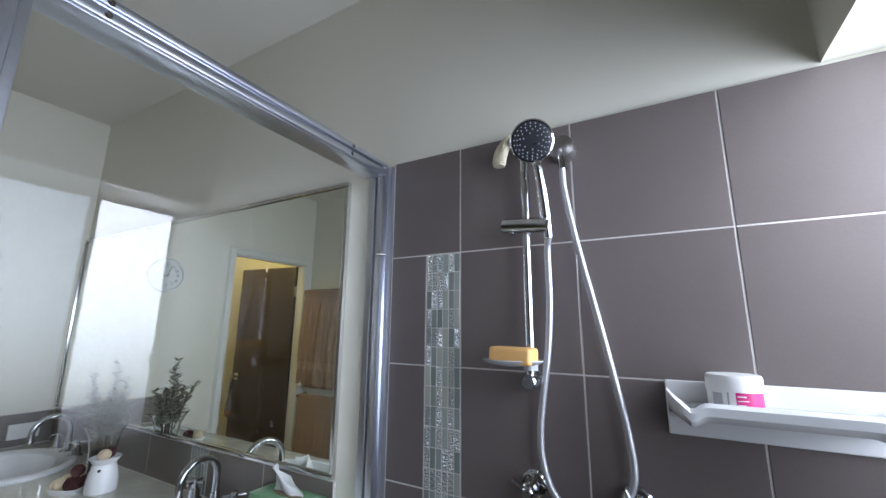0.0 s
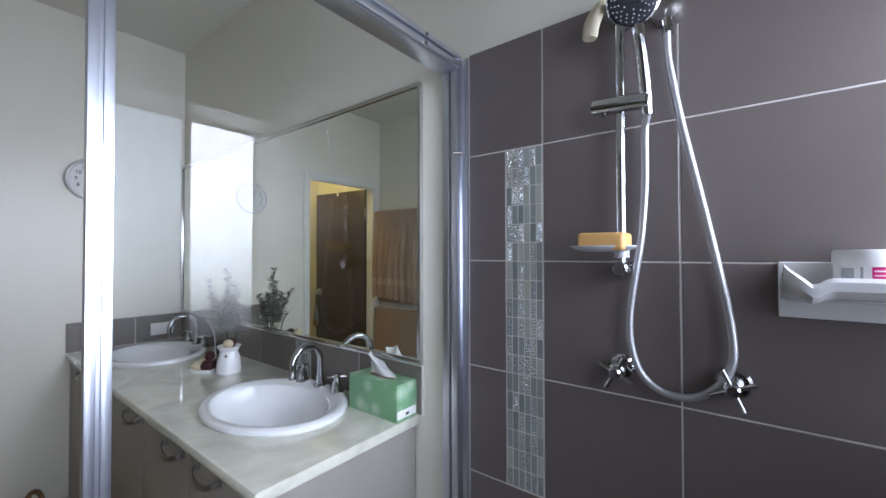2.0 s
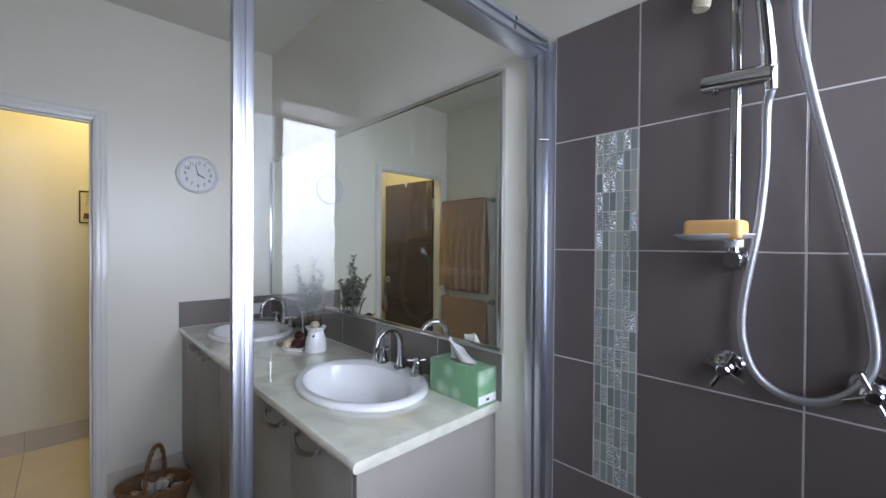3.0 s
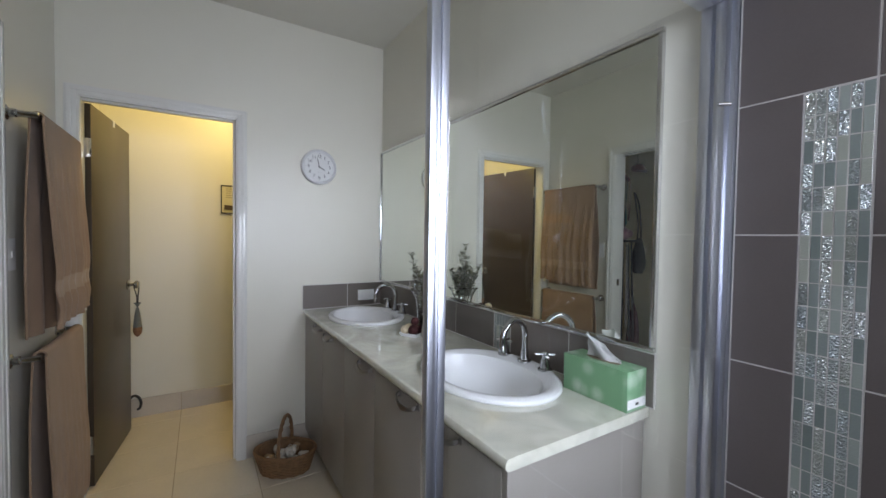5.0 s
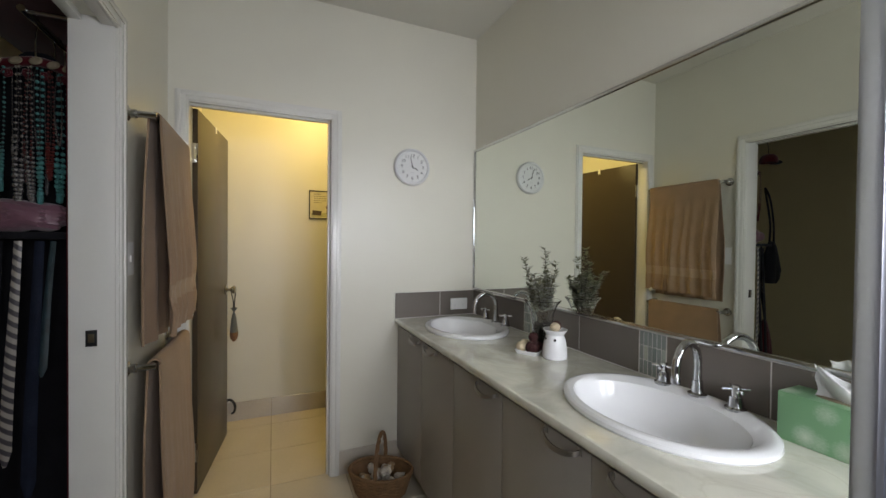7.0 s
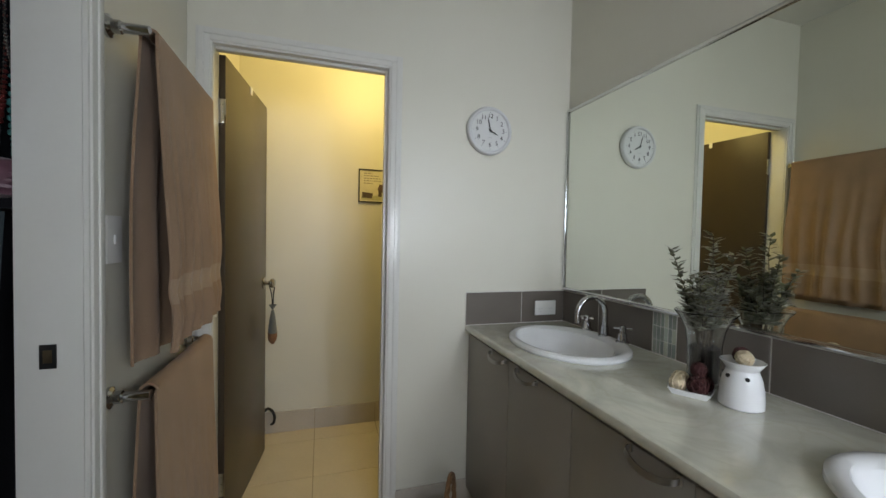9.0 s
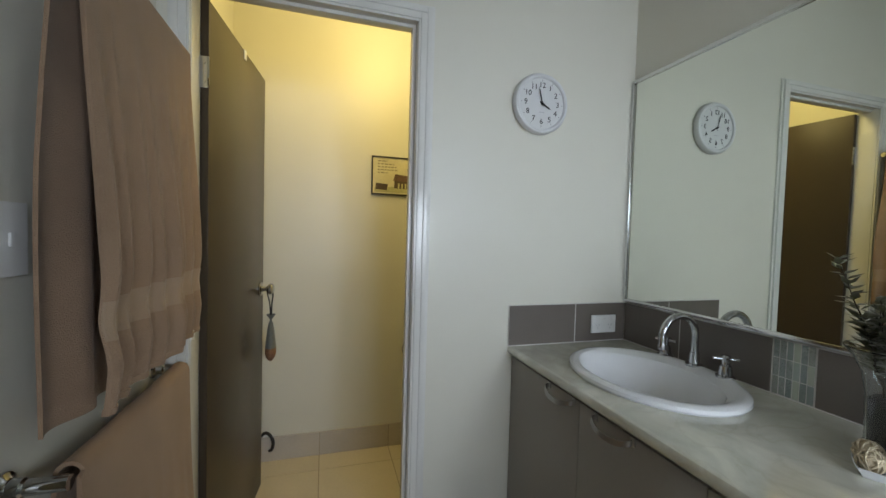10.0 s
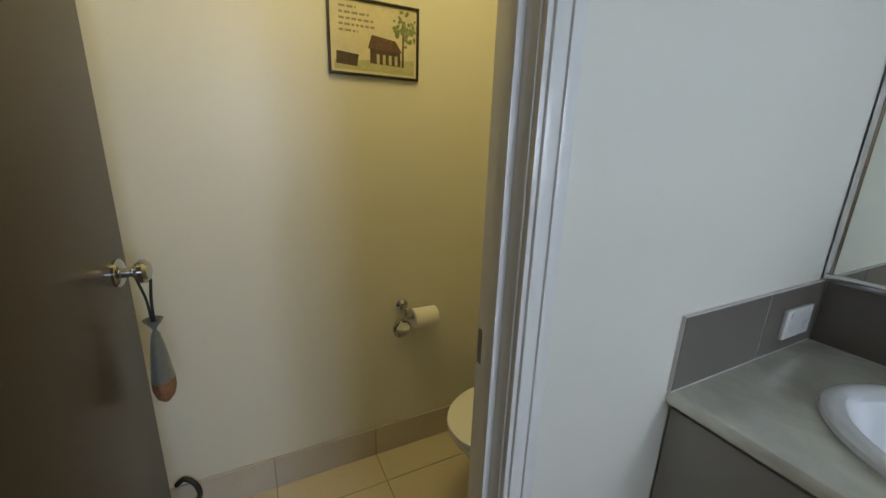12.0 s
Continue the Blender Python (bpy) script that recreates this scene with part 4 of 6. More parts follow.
tray = thing("ceramic_tray", "small white ceramic tray holding woven balls", "tray", pose(-1.364, 1.720, BENCH_Z, 0, 0, 32))
bm = B()
prof = [(0.0, 0.0), (0.80, 0.0), (1.0, 0.016), (0.97, 0.017), (0.78, 0.004), (0.0, 0.004)]
rings = []
for r, hh in prof:
    if r == 0:
        rings.append([bm.verts.new((0, 0, hh))])
        continue
    ring = []
    for i in range(40):
        a = i * math.tau / 40
        k = 1.0 / max(abs(math.cos(a)), abs(math.sin(a))) ** 0.82
        ring.append(bm.verts.new((0.054 * r * math.cos(a) * k, 0.038 * r * math.sin(a) * k, hh + (0.004 * abs(math.cos(a)) ** 6 if r > 0.9 else 0))))
    rings.append(ring)
for p, q in zip(rings, rings[1:]):
    for i in range(40):
        j = (i + 1) % 40
        if len(p) == 1:
            bm.faces.new((p[0], q[j], q[i]))
        elif len(q) == 1:
            bm.faces.new((p[i], p[j], q[0]))
        else:
            bm.faces.new((p[i], p[j], q[j], q[i]))
part("body", bm, M_PORC, tray)
tm = pose(-1.364, 1.720, BENCH_Z, 0, 0, 32)
for (lx, ly, lz), r, mat, lab, sd in (((-0.030, -0.014, 0.027), 0.0215, M_CANE, "cream woven cane ball on the tray", 1), ((-0.030, 0.026, 0.029), 0.0225, M_CANE, "cream woven cane ball on the tray", 2), ((0.018, -0.010, 0.030), 0.0265, M_MAROON, "maroon woven twig ball on the tray", 3), ((0.028, 0.030, 0.027), 0.0215, M_MAROON, "maroon woven twig ball on the tray", 4), ((0.016, 0.006, 0.070), 0.020, M_MAROON, "maroon woven twig ball stacked on others", 5)):
    twig_ball(lab, tm @ Vector((lx, ly, lz)), r, mat, sd, "woven balls")

burner = thing("oil_burner", "white ceramic oil burner with a flared bowl", "oil burner", pose(-1.270, 1.779, BENCH_Z))
body = part("body", lathe(B(), [(0, 0), (0.045, 0.0), (0.0495, 0.004), (0.0500, 0.020), (0.0480, 0.048), (0.0425, 0.076), (0.0370, 0.091), (0.0360, 0.097), (0.0400, 0.104), (0.0480, 0.115), (0.0497, 0.118), (0.0480, 0.119), (0.038, 0.110), (0.020, 0.104), (0, 0.102)], None, 44), M_PORC, burner)
for a in (-100, -155, -40, 100):
    d = Vector((math.cos(radians(a)), math.sin(radians(a)), 0))
    c = d * 0.0405 + Vector((0, 0, 0.081))
    part("vent_hole", rod(B(), c - d * 0.004, c + d * 0.0030, 0.0052, n=14), M_BLACK, body, "small dark vent hole")
twig_ball("cream woven cane ball in the burner bowl", (-1.260, 1.770, BENCH_Z + 0.127), 0.020, M_CANE, 11, "woven balls")
twig_ball("maroon woven twig ball in the burner bowl", (-1.286, 1.797, BENCH_Z + 0.127), 0.020, M_MAROON, 12, "woven balls")

VX, VY = -1.412, 1.824
vase = thing("glass_vase", "clear flared glass vase half filled with dark pebbles", "vase", pose(VX, VY, BENCH_Z))
v = part("vase_glass", lathe(B(), [(0, 0), (0.042, 0), (0.043, 0.006), (0.043, 0.05), (0.045, 0.12), (0.052, 0.165), (0.066, 0.195), (0.082, 0.216), (0.0805, 0.218), (0.064, 0.199), (0.0495, 0.166), (0.0425, 0.12), (0.040, 0.05), (0.039, 0.012), (0, 0.010)], None, 48), M_VASE, vase)
v.visible_shadow = False
part("filling", lathe(B(), [(0, 0.0125), (0.0375, 0.0125), (0.0385, 0.05), (0.040, 0.112), (0.030, 0.118), (0, 0.116)], None, 36), M_PEBBLE, vase, "dark pebble filling")


def sprig_plant():
    root = thing("potted_sprigs", "grey-green leafy sprigs standing in the vase", "plant", pose(VX, VY, BENCH_Z))
    rnd = random.Random(21)
    stems, leaves = B(), B()

    def leaf(base, d, size):
        side = d.cross(Vector((0, 0, 1)) + 0.2 * d).normalized()
        up = side.cross(d).normalized()
        pts = [base, base + d * size * 0.38 + side * size * 0.23, base + d * size + up * size * -0.10, base + d * size * 0.38 - side * size * 0.23, base + d * size * 0.42 + up * size * 0.06]
        vs = [leaves.verts.new(p) for p in pts]
        leaves.faces.new((vs[0], vs[1], vs[4])), leaves.faces.new((vs[1], vs[2], vs[4])), leaves.faces.new((vs[2], vs[3], vs[4])), leaves.faces.new((vs[3], vs[0], vs[4]))

    for k in range(17):
        a = k * 2.4 + rnd.uniform(-0.3, 0.3)
        tall, spread = rnd.uniform(0.25, 0.35), rnd.uniform(0.015, 0.055)
        if k < 4:
            a, spread, tall = ((0.0, 0.004, 0.440), (3.6, 0.085, 0.395), (0.4, 0.050, 0.385), (5.2, 0.075, 0.335))[k]
        pts = [Vector((0.014 * math.cos(a), 0.014 * math.sin(a), 0.10))]
        for i in range(1, 8):
            u = i / 7
            pts.append(Vector((0.014 * math.cos(a) + spread * u ** 1.3 * math.cos(a) + rnd.uniform(-0.004, 0.004), 0.014 * math.sin(a) + spread * u ** 1.3 * math.sin(a) + rnd.uniform(-0.004, 0.004), 0.10 + (tall - 0.10) * u)))
        line = smooth_line(pts, 4)
        tube(stems, line, [0.0021 - 0.0013 * i / (len(line) - 1) for i in range(len(line))], 6)
        for i, p in enumerate(line):
            if p.z < 0.165:
                continue
            for s in range(3):
                b = rnd.uniform(0, math.tau)
                d = Vector((math.cos(b), math.sin(b), rnd.uniform(0.15, 0.9))).normalized()
                leaf(p, d, rnd.uniform(0.022, 0.040))
    part("stems", stems, M_STEM, root)
    tagged(part("leaves", leaves, M_LEAF, root, "small grey-green leaves"), kind="stuff")


sprig_plant()

# ---- wall things ----
def numeral(text, size, m, material, parent, depth=0.0006):
    cu = bpy.data.curves.new("numeral", "FONT")
    cu.body, cu.size, cu.align_x, cu.align_y, cu.extrude = text, size, "CENTER", "CENTER", depth
    tmp = new("numeral_source", cu)
    me = bpy.data.meshes.new_from_object(tmp.evaluated_get(bpy.context.evaluated_depsgraph_get()))
    bpy.data.objects.remove(tmp)
    me.materials.clear()
    me.materials.append(material)
    ob = new("numeral", me)
    ob.parent = parent
    ob.matrix_local = m
    return ob


M_DIAL = surface("off_white_dial", (0.64, 0.645, 0.635), 0.45, vary=0.01, scale=10, bump=0.0)
M_GREYPR = surface("grey_print", (0.45, 0.45, 0.45), 0.6, vary=0.05, bump=0.0)
M_CASE = surface("white_clock_plastic", (0.63, 0.635, 0.635), 0.34, vary=0.02, scale=12, fine=120, bump=0.004)
clock = thing("wall_clock", "round white wall clock with black numerals", "clock", pose(X_CLOCK, 1.500, 1.818, 90, 0, 90) @ Matrix.Scale(0.955, 4))
part("case", lathe(B(), [(0, 0), (0.112, 0.0), (0.119, 0.008), (0.119, 0.024), (0.114, 0.033), (0.106, 0.036), (0.101, 0.033), (0.099, 0.026), (0, 0.026)], None, 64), M_CASE, clock, "glossy white rim")
dial = part("dial", lathe(B(), [(0, 0.024), (0.0985, 0.024), (0.0985, 0.0275), (0, 0.0275)], None, 48), M_DIAL, clock)
for h in range(1, 13):
    a = radians(90 - 30 * h)
    numeral(str(h), 0.030, Matrix.Translation((0.071 * math.cos(a), 0.071 * math.sin(a), 0.0285)), M_BLACK, dial)
    part("minute_mark", box(B(), (-0.0035, -0.0006, 0.0), (0.0035, 0.0006, 0.0006)), M_BLACK, dial).matrix_local = Matrix.Translation((0.090 * math.cos(a), 0.090 * math.sin(a), 0.0276)) @ pose(0, 0, 0, 0, 0, math.degrees(a))
part("print_bar", box(B(), (-0.012, -0.036, 0.0276), (0.012, -0.0335, 0.0280)), M_GREYPR, dial)


def pointer(angle, length, w, z):
    bm = B()
    vs = [bm.verts.new(p) for p in ((-0.012, -w * 0.6, z), (length * 0.7, -w, z), (length, 0, z), (length * 0.7, w, z), (-0.012, w * 0.6, z))]
    f = bm.faces.new(vs)
    bmesh.ops.solidify(bm, geom=[f], thickness=0.0008)
    ob = part("pointer", bm, M_BLACK, clock, "black clock pointer")
    ob.matrix_local = pose(0, 0, 0, 0, 0, 90 - angle)


pointer(118.5, 0.047, 0.0036, 0.0315)
pointer(345, 0.068, 0.0030, 0.0330)
part("hub", lathe(B(), [(0, 0.027), (0.004, 0.027), (0.004, 0.035), (0, 0.0355)], None, 16), M_BLACK, clock)


def wall_plate(name, label, category, m, w, h, rockers, kind):
    root = thing(name, label, category, m)
    part("plate", box(B(), (-w / 2, -h / 2, 0), (w / 2, h / 2, 0.009), 0.0025, 3), M_PLASTIC, root)
    for x, y, rw, rh in rockers:
        part("rocker", box(B(), (x - rw / 2, y - rh / 2, 0.0085), (x + rw / 2, y + rh / 2, 0.0125), 0.0015), M_PLASTIC, root)
    return root


gpo = wall_plate("power_outlet", "white double power outlet on the side splashback", "power outlet", pose(X_CLOCK + 0.0095, 1.832, 0.960, 90, 0, 90), 0.117, 0.072, [(-0.040, 0.022, 0.010, 0.014), (0.040, 0.022, 0.010, 0.014), (0.0, 0.020, 0.012, 0.006)], 0)
for sx in (-0.030, 0.030):
    for dx, dy, tilt in ((-0.007, -0.004, 30), (0.007, -0.004, -30), (0.0, -0.017, 0)):
        part("pin_slot", box(B(), (-0.0009, -0.004, 0.0085), (0.0009, 0.004, 0.0094)), M_GREYPR, gpo).matrix_local = pose(sx + dx, dy, 0, 0, 0, tilt)
wall_plate("light_switch", "white single rocker light switch plate", "light switch", pose(-1.720, Y_TOW, 1.285, 90, 0, 180), 0.074, 0.118, [(0.0, 0.0, 0.012, 0.022)], 0)

# picture in the toilet room
M_PRINTBG = surface("aged_cream_print", (0.60, 0.55, 0.38), 0.5, vary=0.12, scale=14, fine=90, bump=0.0)
M_PRINTBROWN = surface("sepia_print", (0.075, 0.048, 0.030), 0.6, vary=0.35, scale=60, bump=0.0)
M_PRINTROOF = surface("rust_print", (0.115, 0.062, 0.040), 0.6, vary=0.35, scale=60, bump=0.0)
M_PRINTGREEN = surface("faded_green_print", (0.20, 0.24, 0.10), 0.6, vary=0.3, scale=60, bump=0.0)
M_PRINTPALE = surface("faded_grass_print", (0.42, 0.40, 0.22), 0.6, vary=0.2, scale=50, bump=0.0)
M_TEXTBAR = surface("faded_print_lettering", (0.27, 0.24, 0.17), 0.6, vary=0.1, bump=0.0)
M_PICFRAME = surface("black_picture_frame", (0.012, 0.011, 0.010), 0.35, vary=0.1, bump=0.004)
pic = thing("framed_print", "small black framed print of an old shed and tree", "picture", pose(X_BACK, 1.134, 1.652, 90, 0, 90))
PW, PH = 0.154, 0.114
part("print", box(B(), (-PW + 0.004, -PH + 0.004, 0.001), (PW - 0.004, PH - 0.004, 0.008)), M_PRINTBG, pic)
for lo, hi in (((-PW, -PH), (PW, -PH + 0.008)), ((-PW, PH - 0.008), (PW, PH)), ((-PW, -PH + 0.008), (-PW + 0.008, PH - 0.008)), ((PW - 0.008, -PH + 0.008), (PW, PH - 0.008))):
    part("frame_rail", box(B(), (*lo, 0.0), (*hi, 0.014), 0.0015), M_PICFRAME, pic)


def blot(name, points, z, material, parent):
    bm = B()
    bm.faces.new([bm.verts.new((x, y, z)) for x, y in points])
    return part(name, bm, material, parent)


blot("printed_grass", [(-0.135, -0.098), (0.138, -0.098), (0.138, -0.05), (0.06, -0.056), (-0.03, -0.064), (-0.135, -0.07)], 0.0084, M_PRINTPALE, pic)
blot("printed_shed", [(-0.018, -0.072), (0.088, -0.074), (0.088, -0.03), (-0.018, -0.026)], 0.0090, M_PRINTBROWN, pic)
blot("printed_roof", [(-0.026, -0.028), (-0.012, 0.014), (0.070, 0.004), (0.094, -0.030)], 0.0096, M_PRINTROOF, pic)
for k in range(4):
    blot("printed_bay", [(0.004 + 0.021 * k, -0.072), (0.014 + 0.021 * k, -0.072), (0.014 + 0.021 * k, -0.042), (0.004 + 0.021 * k, -0.042)], 0.0100, M_PRINTPALE, pic)
blot("printed_cart", [(-0.130, -0.082), (-0.062, -0.086), (-0.056, -0.050), (-0.128, -0.044)], 0.0090, M_PRINTBROWN, pic)
blot("printed_trunk", [(0.092, -0.076), (0.100, -0.076), (0.100, 0.05), (0.096, 0.05)], 0.0092, M_PRINTBROWN, pic)
rnd = random.Random(9)
bm = B()
for _ in range(70):
    cx, cy = 0.098 + rnd.gauss(0, 0.022), 0.040 + rnd.gauss(0, 0.026)
    cx, cy = min(cx, 0.138), min(max(cy, -0.01), 0.094)
    r = rnd.uniform(0.003, 0.008)
    k = rnd.uniform(0, 6)
    z = 0.0093 + rnd.uniform(0, 0.0008)
    bm.faces.new([bm.verts.new((cx + r * rnd.uniform(0.6, 1.2) * math.cos(k + i * 1.05), cy + r * rnd.uniform(0.6, 1.2) * math.sin(k + i * 1.05), z)) for i in range(6)])
tagged(part("printed_foliage", bm, M_PRINTGREEN, pic), kind="stuff")
for i, w in enumerate((0.055, 0.098, 0.112, 0.120, 0.062)):
    y = 0.082 - 0.017 * i
    x = -0.118
    while x < -0.118 + w:
        l = min(rnd.uniform(0.008, 0.022), -0.118 + w - x)
        blot("text_bar", [(x, y), (x + l, y), (x + l, y + 0.007), (x, y + 0.007)], 0.0086, M_TEXTBAR, pic)
        x += l + 0.005

# toilet roll holder, toilet, pouch, cable
M_PAPER = surface("white_toilet_paper", (0.80, 0.79, 0.76), 0.95, vary=0.03, scale=30, fine=200, bump=0.05)
hold = thing("toilet_roll_holder", "chrome wall toilet roll holder with a hanging flap", "roll holder")
part("rosette", lathe(B(), [(0, 0), (0.024, 0), (0.024, 0.006), (0.016, 0.012), (0.010, 0.016), (0.009, 0.055), (0, 0.055)], Matrix.Translation((X_BACK, 1.233, 0.690)) @ pose(0, 0, 0, 0, 90, 0), 26), M_CHROME, hold)
part("arm", tube(B(), smooth_line([(X_BACK + 0.052, 1.233, 0.690), (X_BACK + 0.058, 1.234, 0.672), (X_BACK + 0.058, 1.240, 0.655), (X_BACK + 0.058, 1.263, 0.652), (X_BACK + 0.058, 1.373, 0.652)], 6), 0.006, 12), M_CHROME, hold)
part("flap", lathe(B(), [(0, 0), (0.034, 0), (0.036, 0.003), (0.030, 0.008), (0, 0.010)], Matrix.Translation((X_BACK + 0.030, 1.226, 0.598)) @ pose(0, 0, 0, 0, 90, 0), 30), M_CHROME, hold, "round chrome flap")
part("flap_wire", tube(B(), smooth_line([(X_BACK + 0.050, 1.218, 0.660), (X_BACK + 0.054, 1.188, 0.640), (X_BACK + 0.054, 1.180, 0.610), (X_BACK + 0.05, 1.193, 0.580), (X_BACK + 0.045, 1.213, 0.570)], 6), 0.0035, 8), M_CHROME, hold)
tagged(part("toilet_roll", lathe(B(), [(0.018, 0), (0.038, 0.0), (0.040, 0.002), (0.040, 0.098), (0.038, 0.100), (0.018, 0.100), (0.018, 0.0)], Matrix.Translation((X_BACK + 0.058, 1.260, 0.648)) @ pose(0, 0, 0, -90, 0, 0), 36), M_PAPER), "white toilet paper roll on the chrome holder", "toilet roll")

TX, TY = -2.835, 1.475
toilet = thing("toilet", "white porcelain toilet with closed lid and cistern", "toilet", pose(TX, TY, 0))
part("pan", lathe(B(), [(0, 0), (0.60, 0.0), (0.58, 0.02), (0.50, 0.10), (0.52, 0.20), (0.72, 0.30), (0.92, 0.365), (0.97, 0.385), (0.97, 0.398), (0, 0.398)], None, 44, 0.180, 0.235), M_PORC, toilet)
part("seat", lathe(B(), [(0, 0.399), (0.97, 0.399), (1.0, 0.404), (1.0, 0.414), (0.97, 0.418), (0, 0.418)], None, 48, 0.183, 0.240), M_PLASTIC, toilet)
part("lid", lathe(B(), [(0, 0.419), (0.98, 0.419), (1.005, 0.424), (1.0, 0.433), (0.93, 0.440), (0.5, 0.445), (0, 0.446)], None, 48, 0.184, 0.242), M_PLASTIC, toilet)
part("neck", box(B(), (-0.10, 0.15, 0.0), (0.10, 0.36, 0.385), 0.02, 3), M_PORC, toilet)
part("cistern", box(B(), (-0.185, 0.315, 0.385), (0.185, 0.495, 0.76), 0.02, 4), M_PORC, toilet)
part("cistern_lid", box(B(), (-0.192, 0.308, 0.761), (0.192, 0.499, 0.79), 0.008, 3), M_PORC, toilet)
part("flush_button", lathe(B(), [(0, 0.790), (0.026, 0.790), (0.026, 0.796), (0, 0.797)], Matrix.Translation((0, 0.40, 0)), 24), M_CHROME, toilet)

M_ORGANZA = surface("grey_blue_organza", (0.105, 0.115, 0.112), 0.7, vary=0.15, scale=50, fine=300, bump=0.06, sheen=0.3)
M_POTPOURRI = surface("rust_dried_petals", (0.20, 0.095, 0.045), 0.8, vary=0.4, scale=80, bump=0.12)
M_RIBBON = surface("black_ribbon", (0.010, 0.010, 0.012), 0.6, vary=0.1, bump=0.02)
KX, KY, KZ = -3.012, 0.478, 1.022
pouch = thing("scented_pouch", "grey organza scent pouch hung from the door knob", "pouch", pose(KX + 0.006, KY - 0.004, 0))
part("ribbon", tube(B(), smooth_line([(-0.006, -0.016, KZ + 0.014), (-0.010, 0.0, KZ + 0.014), (-0.006, 0.008, KZ - 0.02), (0.0, 0.004, 0.95), (0.002, 0.002, 0.888)], 6), 0.0035, 8), M_RIBBON, pouch, "black hanging ribbon")
part("ribbon", tube(B(), smooth_line([(-0.006, -0.016, KZ + 0.014), (-0.004, -0.018, KZ - 0.02), (0.0, -0.006, 0.95), (0.002, -0.002, 0.888)], 6), 0.003, 8), M_RIBBON, pouch, "black hanging ribbon")
part("gathered_top", lathe(B(), [(0.004, 0.868), (0.008, 0.876), (0.020, 0.892), (0.022, 0.896), (0.0205, 0.8965), (0.006, 0.880), (0.003, 0.870)], None, 22), M_ORGANZA, pouch)
part("bag", lathe(B(), [(0.004, 0.870), (0.012, 0.855), (0.020, 0.82), (0.027, 0.770), (0.032, 0.732), (0.0, 0.730)], None, 22, 1.2, 0.8), M_ORGANZA, pouch)
part("dried_petals", lathe(B(), [(0.0322, 0.734), (0.0322, 0.706), (0.025, 0.684), (0.010, 0.668), (0, 0.663)], None, 16, 1.2, 0.8), M_POTPOURRI, pouch, "rust coloured dried petals")
bm = tube(B(), smooth_line([(X_BACK + 0.006, 0.44, 0.060), (X_BACK + 0.022, 0.455, 0.075), (X_BACK + 0.030, 0.462, 0.115), (X_BACK + 0.024, 0.448, 0.152), (X_BACK + 0.014, 0.420, 0.168), (X_BACK + 0.012, 0.395, 0.150)], 6), 0.009, 12)
tagged(part("door_stop", bm, M_BLACK), "curved black rubber door stop on the skirting", "door stop")

# ---- basket of shells ----
M_WICKER = surface("brown_wicker", (0.20, 0.105, 0.045), 0.6, vary=0.3, scale=50, fine=200, bump=0.08)
BX, BY = -2.050, 1.258
basket = thing("wicker_basket", "oval brown wicker basket with an arched handle", "basket", pose(BX, BY, 0, 0, 0, 62))
AX, AY = 0.170, 0.120


def oval(z, s, n=56, wob=0.0, ph=0.0):
    return [Vector((AX * s * math.cos(a), AY * s * math.sin(a), z + wob * math.sin(14 * a + ph))) for a in [i * math.tau / n for i in range(n + 1)]]


bm = B()
lathe(bm, [(0, 0.004), (0.76, 0.004), (0.80, 0.010), (0.98, 0.115), (0.96, 0.116), (0.78, 0.014), (0, 0.012)], None, 44, AX, AY)
part("lining", bm, M_WICKER, basket)
bm = B()
for k in range(13):
    z = 0.010 + k * 0.0088
    s = 0.80 + 0.20 * (k / 12)
    tube(bm, oval(z, s, 84, 0.0028, math.pi * (k % 2)), 0.0046, 6, caps=False)
tagged(part("weave", bm, M_WICKER, basket), kind="stuff")
bm = B()
for i in range(28):
    a = i * math.tau / 28
    tube(bm, [(AX * 0.80 * math.cos(a), AY * 0.80 * math.sin(a), 0.006), (AX * 1.01 * math.cos(a), AY * 1.01 * math.sin(a), 0.122)], 0.0035, 6)
tagged(part("stakes", bm, M_WICKER, basket), kind="stuff")
bm = tube(B(), oval(0.126, 1.0, 56), 0.0075, 8, caps=False)
for d in (0, 1):
    tube(bm, [Vector((AX * (1.0 + 0.03 * math.cos(22 * a + math.pi * d)) * math.cos(a), AY * (1.0 + 0.03 * math.cos(22 * a + math.pi * d)) * math.sin(a), 0.126 + 0.007 * math.sin(22 * a + math.pi * d))) for a in [i * math.tau / 180 for i in range(181)]], 0.004, 6, caps=False)
part("braided_rim", bm, M_WICKER, basket)
bm = B()
for d in (0, 1, 2):
    tube(bm, [Vector((0.006 * math.cos(t * 26 + d * 2.1), AY * 1.0 * math.cos(math.pi * t), 0.10 + 0.215 * math.sin(math.pi * t) ** 0.8 + 0.006 * math.sin(t * 26 + d * 2.1))) for t in [i / 90 for i in range(91)]], 0.0058, 7)
part("handle", bm, M_WICKER, basket)
M_SHELL = surface("pale_sea_shell", (0.60, 0.55, 0.48), 0.45, vary=0.2, scale=40, fine=160, bump=0.06, spread=0.25)
M_SHELL2 = surface("tan_sea_shell", (0.38, 0.25, 0.14), 0.45, vary=0.3, scale=50, fine=160, bump=0.06, spread=0.25)


